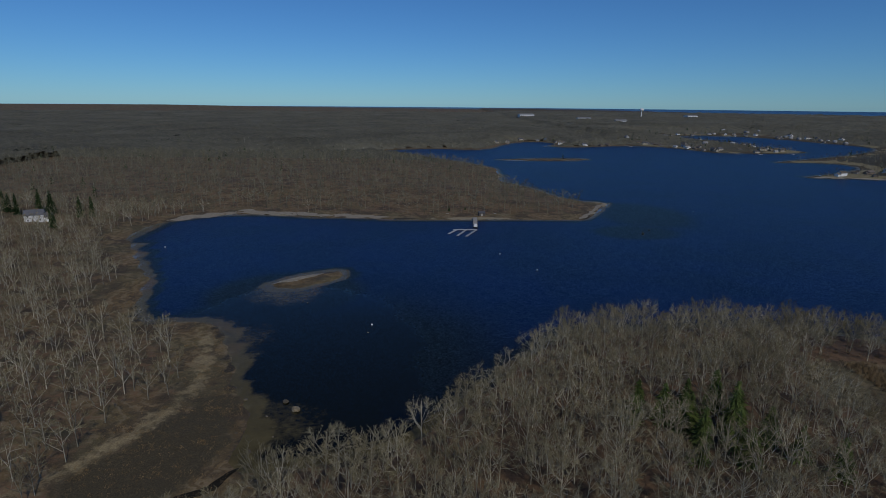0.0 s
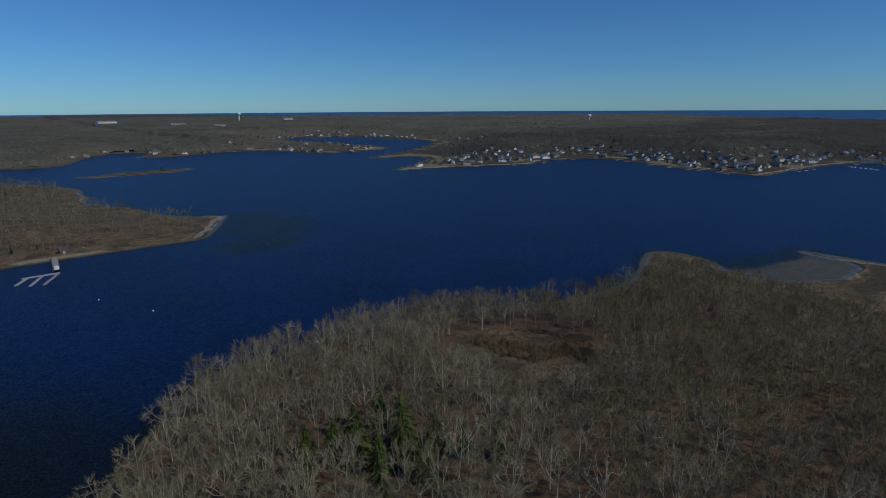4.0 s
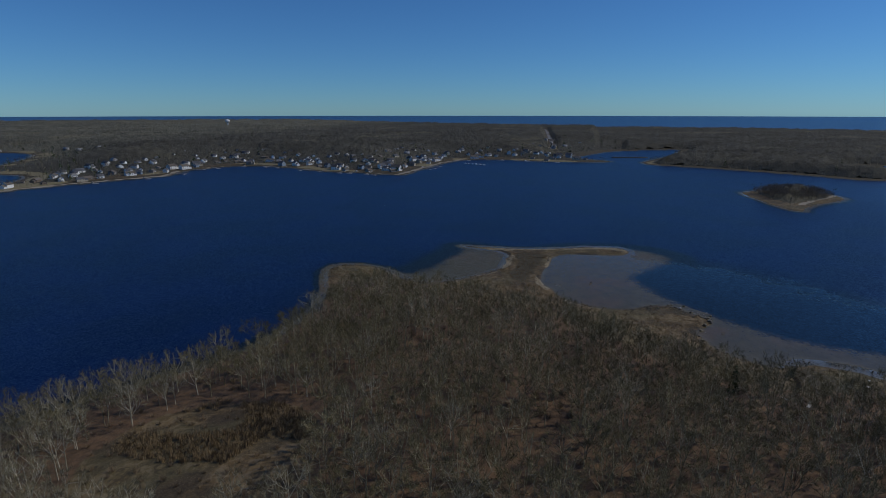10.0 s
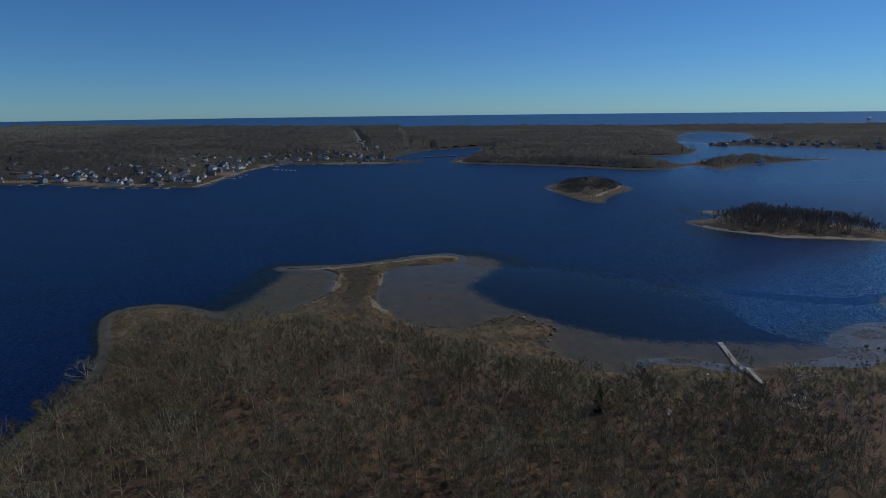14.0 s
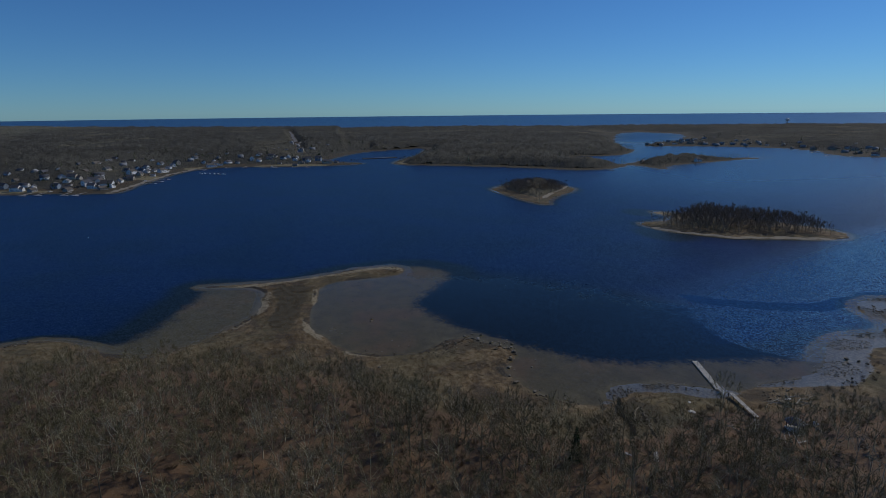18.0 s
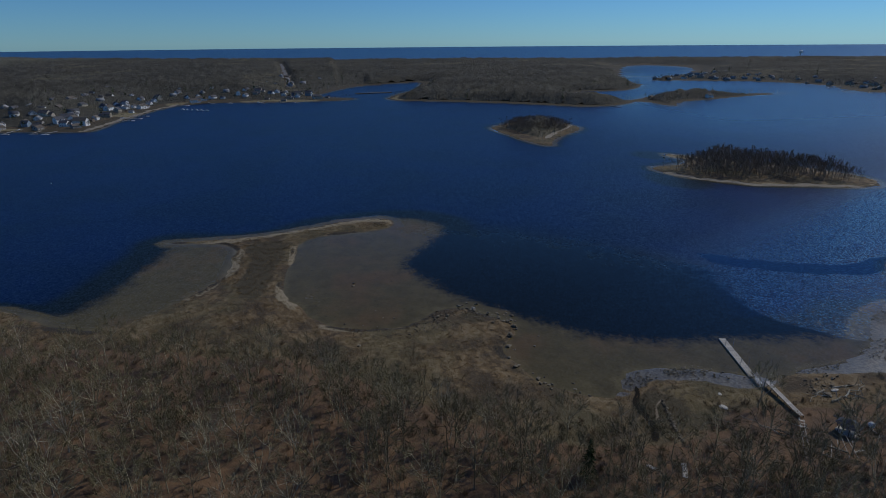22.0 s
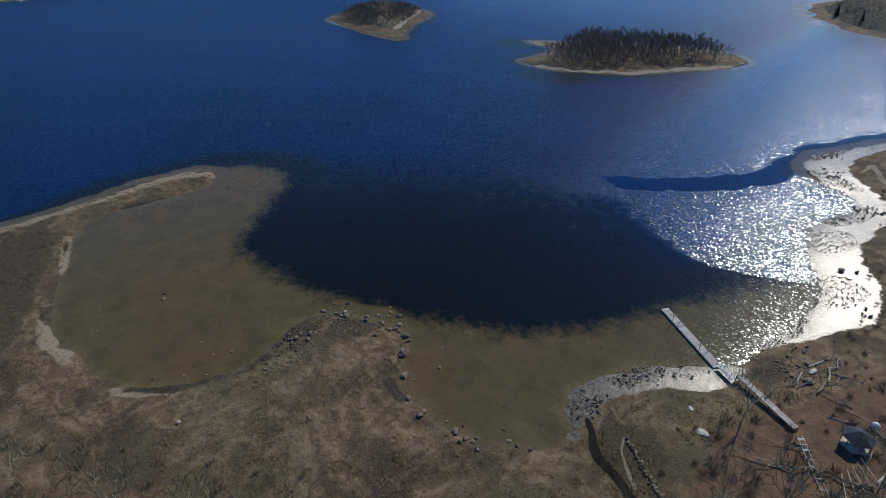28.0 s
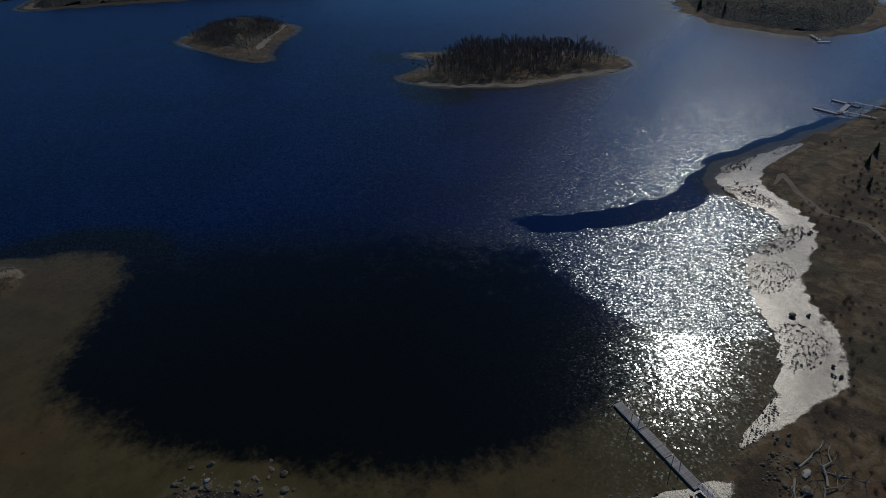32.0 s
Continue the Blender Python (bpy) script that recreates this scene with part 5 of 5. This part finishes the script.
part("hull", bm, WHITE, boat)
part("cabin", box_bm([(0.2, 0, 1.45, 2.0, 1.5, 1.0)], 0.15), WHITE, boat)
part("windscreen", box_bm([(1.25, 0, 1.55, 0.1, 1.3, 0.6)]), GLASS_DARK, boat)
for k, (x, y) in enumerate([(1019, 254), (1015, 247), (1011, 240), (1028, 269), (1006, 232), (940, 322), (852, 402), (1108, 172)]):
    copy_thing(boat, Matrix.Translation((x, y, 0)) @ Matrix.Rotation(0.4 + 0.3 * k, 4, "Z"))
for x, y in ((50, 340), (66, 305), (-163, 360), (242, 481), (-21, 226), (366, 935), (420, -300), (560, 250)):
    bm = bmesh.new()
    bmesh.ops.create_uvsphere(bm, u_segments=12, v_segments=8, radius=0.42)
    me = bpy.data.meshes.new("mooring_buoy")
    bm.to_mesh(me)
    bm.free()
    me.materials.append(WHITE)
    tagged(new("mooring_buoy", me), "white mooring buoy floating on the water", "buoy", "mooring buoys").location = (x, y, 0.2)

# ---------------------------------------------------------------- gazebo, logs, wall
CANVAS = plain("navy_roof", (0.012, 0.016, 0.03), (0.035, 0.045, 0.07), 1.5, 0.7, relief=0.01)
gz0 = float(land_height(np.array([226.0]), np.array([-57.0]))[0])
gaz = thing("gazebo", "six-sided gazebo with a dark blue roof in the scrub", "gazebo", (227.2, -57.0, gz0), 0.3, s=0.86)
bm = bmesh.new()
bmesh.ops.create_cone(bm, cap_ends=True, segments=6, radius1=3.3, radius2=0.15, depth=1.7, matrix=Matrix.Translation((0, 0, 3.35)))
part("roof", bm, CANVAS, gaz)
bm = bmesh.new()
bmesh.ops.create_cone(bm, cap_ends=True, segments=6, radius1=2.9, radius2=2.9, depth=0.25, matrix=Matrix.Translation((0, 0, 0.1)))
part("floor", bm, WOOD_GREY, gaz)
for k in range(6):
    part("post", box_bm([(2.7 * math.cos(k * 1.0472), 2.7 * math.sin(k * 1.0472), 1.35, 0.14, 0.14, 2.5)]), WOOD_DARK, gaz)
rng = np.random.RandomState(151)


def swept(pts, radii, sides=5):
    """One closed tapering tube along pts."""
    bm = bmesh.new()
    pts = [Vector(q) for q in pts]
    rings = []
    for i, q in enumerate(pts):
        d = (pts[min(i + 1, len(pts) - 1)] - pts[max(i - 1, 0)]).normalized()
        u = d.cross(Vector((0.3, 0.2, 1))).normalized()
        v = d.cross(u)
        rings.append([bm.verts.new(q + float(radii[i]) * (u * math.cos(k * 6.283 / sides) + v * math.sin(k * 6.283 / sides))) for k in range(sides)])
    for a, b in zip(rings, rings[1:]):
        for k in range(sides):
            bm.faces.new((a[k], a[(k + 1) % sides], b[(k + 1) % sides], b[k]))
    bm.faces.new(rings[0][::-1])
    bm.faces.new(rings[-1])
    return bm


def fallen_branch(seed, ln, r):
    q = np.random.RandomState(seed)
    br = thing("fallen_branch", "fallen bare grey branch lying on scrub", "branch", (0, 0, -500), group="fallen branches near the pier")
    pts = np.stack([np.linspace(0, ln, 6), q.normal(0, 0.04 * ln, 6), 0.2 + np.abs(q.normal(0, 0.04 * ln, 6))], 1)
    part("stem", swept(pts, np.linspace(r, r * 0.3, 6)), BARK, br)
    for k in range(6):
        o = pts[1 + k % 5]
        e = o + q.normal(0, 0.12 * ln, 3) + np.array([0.1 * ln, 0, 0.09 * ln])
        part("twig", swept([o, (o + e) / 2 + q.normal(0, 0.03 * ln, 3), e], [r * 0.4, r * 0.28, r * 0.1], 4), BARK, br)
    return br


logs = [fallen_branch(200 + i, 4 + 2 * i, 0.14 + 0.03 * i) for i in range(4)]
for k, (x, y) in enumerate([(243, -63), (241, -66), (244, -67), (240, -69), (242, -72), (245, -70), (239, -64), (227, -46), (223, -43), (224, -55), (228, -64), (230, -49), (220, -50), (229, -41), (234, -60), (233, -66)]):
    m4 = Matrix.Translation((x, y, float(land_height(np.array([x * 1.0]), np.array([y * 1.0]))[0]) - 0.1)) @ Matrix.Rotation(rng.rand() * 6.28, 4, "Z")
    if k < 4:
        logs[k].matrix_basis = m4
    else:
        copy_thing(logs[int(rng.randint(4))], m4)


def rock_mesh(seed, flat=0.7):
    q = np.random.RandomState(seed)
    bm = bmesh.new()
    bmesh.ops.create_icosphere(bm, subdivisions=2, radius=0.5)
    off = Vector(q.rand(3) * 50)
    for v in bm.verts:
        k = 0.75 + 0.55 * noise.noise(v.co * 1.7 + off) + 0.2 * noise.noise(v.co * 4 + off)
        v.co = Vector((v.co.x * k * 1.25, v.co.y * k, v.co.z * k * flat))
    me = bpy.data.meshes.new("boulder")
    bm.to_mesh(me)
    bm.free()
    me.materials.append(STONE)
    return me


ROCKS = [rock_mesh(300 + i, 0.6 + 0.06 * i) for i in range(7)]
wall = thing("stone_wall", "low tumbled line of grey fieldstones", "stone wall", (248, -22, 0), 0)
for j in range(46):
    k = j / 45
    x, y = 248 - 15.5 * k + rng.normal(0, 0.25), -22 + 4.5 * k + rng.normal(0, 0.25)
    zz = float(land_height(np.array([x]), np.array([y]))[0])
    st = part("stone", ROCKS[j % 7], None, wall, at=(x - 248, y + 22, zz + 0.15), rz=rng.rand() * 6)
    s = 0.5 + 0.5 * rng.rand()
    st.scale = (s, s, s)
# pale stones that catch the eye
PALE_STONE = plain("pale_stone", (0.42, 0.38, 0.31), (0.66, 0.62, 0.54), 1.5, 0.85, relief=0.03)
for x, y, sx, sy, sz, label in ((242.4, -35.7, 2.9, 2.4, 0.7, "pale flat ledge stone in the scrub"), (312.6, 12.8, 1.5, 1.3, 1.7, "whitish boulder at the tip of the rocky point"), (293.1, 54.0, 1.1, 0.9, 0.9, "small whitish boulder on the marsh"), (248, -38.5, 1.5, 1.0, 0.6, "small pale slab beside the ledge stone"), (243.5, -69.2, 2.2, 1.6, 1.1, "pale boulder beside the fallen wood")):
    me = rock_mesh(int(x * 7), 0.7)
    me.materials.clear()
    me.materials.append(PALE_STONE)
    ob = tagged(new("boulder", me), label, "boulder", "boulders along the shores")
    ob.location, ob.scale, ob.rotation_euler = (x, y, float(land_height(np.array([x * 1.0]), np.array([y * 1.0]))[0]) + 0.12 * sz), (sx, sy, sz), (0, 0, x)
# boards, a pole and a float that lie about the gazebo
for x, y, ln, wd, ang, name, label in ((224.3, -56.4, 3.6, 0.5, 1.9, "board", "pale bleached board lying by the gazebo"), (220.6, -53.8, 3.0, 0.45, 1.7, "board", "pale bleached board lying by the gazebo"), (223.6, -12.4, 4.6, 1.1, -0.5, "panel", "pale flat panel lying under the trees"), (226, -5.9, 2.0, 0.9, 0.7, "panel", "broken pale panel lying in leaf litter"), (231.4, -64.8, 7.4, 0.16, 0.28, "pole", "long pale pole lying over fallen wood")):
    ob = tagged(new(name, box_mesh(name, [(0, 0, 0, ln, wd, 0.12)], WOOD_GREY, 0.02)), label, name)
    ob.location, ob.rotation_euler = (x, y, float(land_height(np.array([x * 1.0]), np.array([y * 1.0]))[0]) + 0.1), (0.03, 0.0, ang)
bm = bmesh.new()
bmesh.ops.create_uvsphere(bm, u_segments=16, v_segments=10, radius=0.75)
me = bpy.data.meshes.new("float")
bm.to_mesh(me)
bm.free()
me.materials.append(WHITE)
tagged(new("float", me), "round white float lying beside the gazebo", "float").location = (228.0, -64.6, float(land_height(np.array([228.0]), np.array([-64.6]))[0]) + 0.5)
# boulders: cluster centre, spread, how many, from size, to size
CLUSTERS = [(313, 15, 4.5, 40, 0.5, 1.7), (306, 6, 4.0, 20, 0.6, 1.8), (307, 26, 4.5, 26, 0.5, 1.5), (299, 4, 4.0, 14, 0.6, 1.8), (299, 34, 4, 12, 0.4, 0.9), (290, 5, 6, 10, 0.5, 1.0), (262, 5, 5, 8, 0.5, 1.2), (258, -22, 3.5, 26, 0.4, 0.9), (260, -36, 4.5, 22, 0.3, 0.8),
            (256, -45, 3, 12, 0.4, 0.9), (246, -66, 3, 16, 0.5, 1.2), (249, -72, 3, 8, 0.5, 1.2), (283, -140, 5, 22, 0.5, 1.2), (281, -152, 5, 20, 0.5, 1.2), (305, -170, 5, 22, 0.5, 1.2), (316, -188, 5, 22, 0.5, 1.3),
            (345, 196, 6, 24, 0.5, 1.5), (336, 172, 6, 10, 0.5, 1.1), (427, 33, 4, 14, 0.5, 1.0), (412, 130, 4, 10, 0.4, 0.8), (-46, 298, 7, 12, 0.5, 1.2), (-50, 150, 10, 12, 0.4, 1.1), (250, -100, 5, 10, 0.4, 0.9), (150, 350, 1, 0, 1, 1)]
singles = [(296.3, 3.1, 2.2), (290.2, 6.2, 1.9), (284.4, 8.5, 1.7), (282.2, 7.3, 1.2), (277.8, 10.4, 1.4), (272.3, 10.3, 1.6), (268.6, 6.2, 1.1), (265.7, 5.7, 1.4), (263, 4.7, 1.5), (261.8, 3.9, 1.2), (261.5, -2.9, 1.1), (258.7, -2.3, 1.3), (283, 0.4, 1.1), (344.1, 53.7, 1.6), (309.8, 57.9, 1.2), (305.6, 47.5, 1.0), (310.9, 41.3, 1.2),
           (341.5, 53.9, 1.5), (264.6, -112.4, 1.6), (262, -115, 1.2), (311, 13, 2.0), (292.7, 54.3, 1.2), (291.6, 5.8, 1.8), (284.8, 7.9, 1.6), (-43, 163, 2.6), (-39, 158, 2.8), (-56, 165, 1.4), (-47, 137, 1.8), (-47, 155, 1.2), (-22, 218, 1.0),
           (-53, 254, 1.2), (162, 394, 2.4), (172, 407, 1.6), (165, 401, 1.2), (242, -66, 2.2), (316, 40, 0.9), (312, 45, 0.9), (308, 52, 0.9), (318, 47, 0.8), (273, 9, 1.4), (265, 6, 1.2), (262, 3, 1.2), (257, -3, 1.1), (255, -5, 1.1)]
for cx, cy, sp, count, lo, hi in CLUSTERS:
    for _ in range(count):
        singles.append((cx + rng.normal(0, sp * 0.55), cy + rng.normal(0, sp * 0.55), lo + (hi - lo) * rng.rand() ** 2))
bx, by = np.array([q[0] for q in singles]), np.array([q[1] for q in singles])
bs = np.array([q[2] for q in singles])
bz = np.maximum(land_height(bx, by), -0.25)
alone = np.zeros(len(bs), bool)
alone[np.argsort(-bs)[:250]] = True
for x, y, s, zz in zip(bx[alone], by[alone], bs[alone], bz[alone]):
    ob = tagged(new("boulder", ROCKS[int(rng.randint(7))]), "large weathered grey boulder on the shore" if s > 1.6 else "weathered grey boulder on the shore", "boulder", "boulders along the shores")
    ob.location, ob.rotation_euler, ob.scale = (x, y, zz + 0.12 * s), (0, 0, rng.rand() * 6.28), (s, s, s)
RUBBLE = [(np.array([v.co for v in me.vertices]), np.array([list(f.vertices) for f in me.polygons]), np.zeros(len(me.polygons), int)) for me in ROCKS[:4]]
scatter("shore_rubble", RUBBLE, bx[~alone], by[~alone], bz[~alone] + 0.12 * bs[~alone], bs[~alone], [STONE], "small grey stones strewn along the shore", "stones", 19)
# cobbles and gravel, and tufts of marsh grass
bm = bmesh.new()
bmesh.ops.create_icosphere(bm, subdivisions=1, radius=0.5)
bm.verts.ensure_lookup_table()
PEB = [(np.array([v.co for v in bm.verts]) * [1.2, 1, 0.6], np.array([[v.index for v in f.verts] for f in bm.faces]), np.zeros(len(bm.faces), int))]
bm.free()
px, py, ps = [], [], []
for cx, cy, rx, ry, count in ((261, -38, 3, 8, 420), (259, -22, 4, 5, 110), (256, -70, 4, 16, 600), (260, -102, 7, 9, 420), (276, -125, 6, 9, 360), (283, -146, 5, 12, 520), (302, -166, 11, 4, 420), (318, -190, 3, 13, 480), (313, -225, 3, 20, 300), (309, 12, 6, 9, 420), (301, 28, 5, 6, 200), (246, -67, 4, 5, 160), (346, 192, 6, 12, 260), (428, 36, 3, 6, 160)):
    a, r = rng.rand(count) * 6.283, np.sqrt(rng.rand(count))
    px.append(cx + rx * r * np.cos(a)), py.append(cy + ry * r * np.sin(a)), ps.append(0.15 + 0.4 * rng.rand(count) ** 3)
px, py, ps = np.concatenate(px), np.concatenate(py), np.concatenate(ps)
pd = coast(px, py)
k = pd > -1.5
scatter("cobbles", PEB, px[k], py[k], np.maximum(land_height(px[k], py[k], pd[k]), -0.1) + 0.03, ps[k], [STONE], "grey cobbles and gravel along the shore", "stones", 15)
GRASS = []
for i in range(6):
    q = np.random.RandomState(i)
    foot = q.normal(0, 0.6, (22, 3)) * [1, 1, 0]
    GRASS.append(join(slivers(foot, foot + q.normal(0, 0.22, (22, 3)) * [1, 1, 0.3] + [0, 0, 0.34], np.full(22, 0.09), q)))
x, y, rng = lattice(225, 425, -75, 215, 1.75, 61)
d = coast(x, y)
keep = (d > 1.2) & (wooded(x, y, d) < 0.4) & (rng.rand(len(x)) < 0.35 + 0.6 * wave(x, y, 9.0)) & ~((y < -20) & (d < 9))
x, y, d = x[keep], y[keep], d[keep]
scatter("marsh_grass", GRASS, x, y, land_height(x, y, d), 0.5 + 0.9 * wave(x, y, 6.0), [TUSSOCK], "flattened tan and brown salt marsh grass", "grass", 16)
x, y, rng = lattice(-150, -50, 118, 300, 2.2, 62)
d = coast(x, y)
keep = (d > 1.2) & (wooded(x, y, d) < 0.4) & (rng.rand(len(x)) < 0.3 + 0.6 * wave(x, y, 12.0))
x, y, d = x[keep], y[keep], d[keep]
scatter("marsh_grass", GRASS, x, y, land_height(x, y, d), 0.5 + 0.9 * wave(x, y, 6.0), [TUSSOCK], "tan winter marsh grass beside the cove", "grass", 17)

# ---------------------------------------------------------------- creek, paths, roads, causeway


def ribbon(name, pts, width, mat, label, category, lift=0.05, step=1.5):
    """A strip that follows the ground along pts."""
    p = np.array(pts, float)
    seg = np.hypot(*np.diff(p, axis=0).T)
    s = np.concatenate([[0], np.cumsum(seg)])
    k = np.arange(0, s[-1], step)
    x, y = np.interp(k, s, p[:, 0]), np.interp(k, s, p[:, 1])
    x, y = x + (wave(k, k * 0 + len(name), 7.0) - 0.5) * width * 0.6, y + (wave(k, k * 0 + 50, 7.0) - 0.5) * width * 0.6
    tx, ty = np.gradient(x), np.gradient(y)
    n = np.hypot(tx, ty)
    w = width * (0.22 + 0.5 * wave(k, k * 0 + 9, 5.0)) * np.clip(np.minimum(k + 0.4, s[-1] - k) / (1.2 * width), 0.08, 1)
    rows = []
    for sgn in (-1, 0, 1):
        qx, qy = x - sgn * ty / n * w, y + sgn * tx / n * w
        rows.append(np.stack([qx, qy, np.maximum(land_height(qx, qy), 0.0) + lift], 1))
    V = np.concatenate(rows)
    c = len(k)
    i = np.arange(c - 1)
    F = np.concatenate([np.stack([i + c * r, i + 1 + c * r, i + 1 + c * (r + 1), i + c * (r + 1)], 1) for r in (0, 1)])
    ob = tagged(new(name, quick_mesh(name, V, F)), label, category, kind="structure")
    ob.data.materials.append(mat)
    return ob


MUD = plain("creek_mud", (0.010, 0.009, 0.007), (0.03, 0.026, 0.02), 0.6, 0.95, relief=0.02)
MUD.node_tree.nodes["Principled BSDF"].inputs["Specular IOR Level"].default_value = 0.05
DIRT = plain("trodden_earth", (0.18, 0.14, 0.09), (0.30, 0.24, 0.16), 0.4, 0.95, relief=0.03)
SANDPATH = plain("pale_sand", (0.21, 0.175, 0.125), (0.34, 0.295, 0.22), 0.4, 0.95, relief=0.03)
RIDGE = plain("dry_ridge_sand", (0.22, 0.185, 0.13), (0.42, 0.365, 0.27), 0.4, 0.95, relief=0.03)
ribbon("creek", [(256, -19), (253, -18), (250, -15.7), (246.8, -14.5), (242.4, -14.8), (238.2, -14.4), (233, -11)], 1.6, MUD, "dark narrow tidal creek through the marsh", "creek", 0.06)
ribbon("creek", [(-48, 130), (-52, 122), (-58, 118), (-60, 111), (-66, 104)], 2.4, MUD, "dark tidal creek in the cove marsh", "creek", 0.06)
ribbon("path", [(248.7, -22), (246.5, -19.2), (242, -17), (237.7, -15.2)], 0.6, DIRT, "trodden path beside the stone wall", "path", 0.07)
ribbon("path", [(300, -180), (302, -190), (293, -180), (281, -170), (269, -171), (258, -160)], 1.8, DIRT, "pale worn path over the scrub", "path", 0.07)
ribbon("beach", [(-197, 440), (-181, 461), (-147, 481), (-104, 469), (-64, 462), (-20, 457)], 11, SANDPATH, "pale sandy beach along the cove", "beach", 0.08)
ribbon("beach_ridge", [(-76, 281), (-68, 288), (-58, 296), (-52, 301)], 5.0, RIDGE, "white sand crest of the cove islet", "sand", 0.1)
ribbon("beach", [(130, 446), (146, 470), (164, 504), (178, 523)], 4.0, SANDPATH, "pale sand rim of the point", "beach", 0.08)
ribbon("beach", [(430, -274), (441, -244), (451, -210), (474, -186), (500, -172)], 4.5, SANDPATH, "pale sandy beach on the larger island", "beach", 0.08)
ribbon("beach", [(658, -145), (693, -168), (723, -192), (745, -208)], 5, SANDPATH, "pale sandy beach on the small island", "beach", 0.08)
ribbon("beach", [(515, 721), (600, 702), (680, 669), (726, 645), (790, 672)], 7, SANDPATH, "pale beach below the shore houses", "beach", 0.1, 4)
ribbon("beach", [(824, 325), (900, 322), (1030, 313), (1108, 292)], 7, SANDPATH, "pale beach below the shore houses", "beach", 0.1, 4)
ribbon("road", [(1330, 135), (1395, 141), (1900, 186), (2500, 240)], 9, ROAD_MAT, "pale straight road climbing between bare woods", "road", 0.4, 20)
ribbon("road", [(1390, 212), (1600, 140)], 6, ROAD_MAT, "pale side road among houses", "road", 0.4, 10)
cause = thing("causeway", "low stone causeway across the channel mouth", "causeway", (1236, 0, 0), math.atan2(-45, 8))
part("bank", box_bm([(22, 0, 0.5, 70, 7, 1.6)], 0.6), STONE, cause)
part("roadway", box_bm([(22, 0, 1.36, 70, 4, 0.12)]), ROAD_MAT, cause)
# scrub on the open land behind the sunlit shore
x, y, rng = lattice(215, 318, -320, -75, 3.4, 71)
d = coast(x, y)
keep = (d > 9) & (rng.rand(len(x)) < ease(0.42, 0.6, wave(x, y, 16.0)) * 0.9)
x, y, d = x[keep], y[keep], d[keep]
scatter("scrub", BUSH, x, y, land_height(x, y, d), 0.4 + 0.7 * rng.rand(len(x)), [SHRUB], "low leafless brown scrub behind the shore", "shrubs", 18)
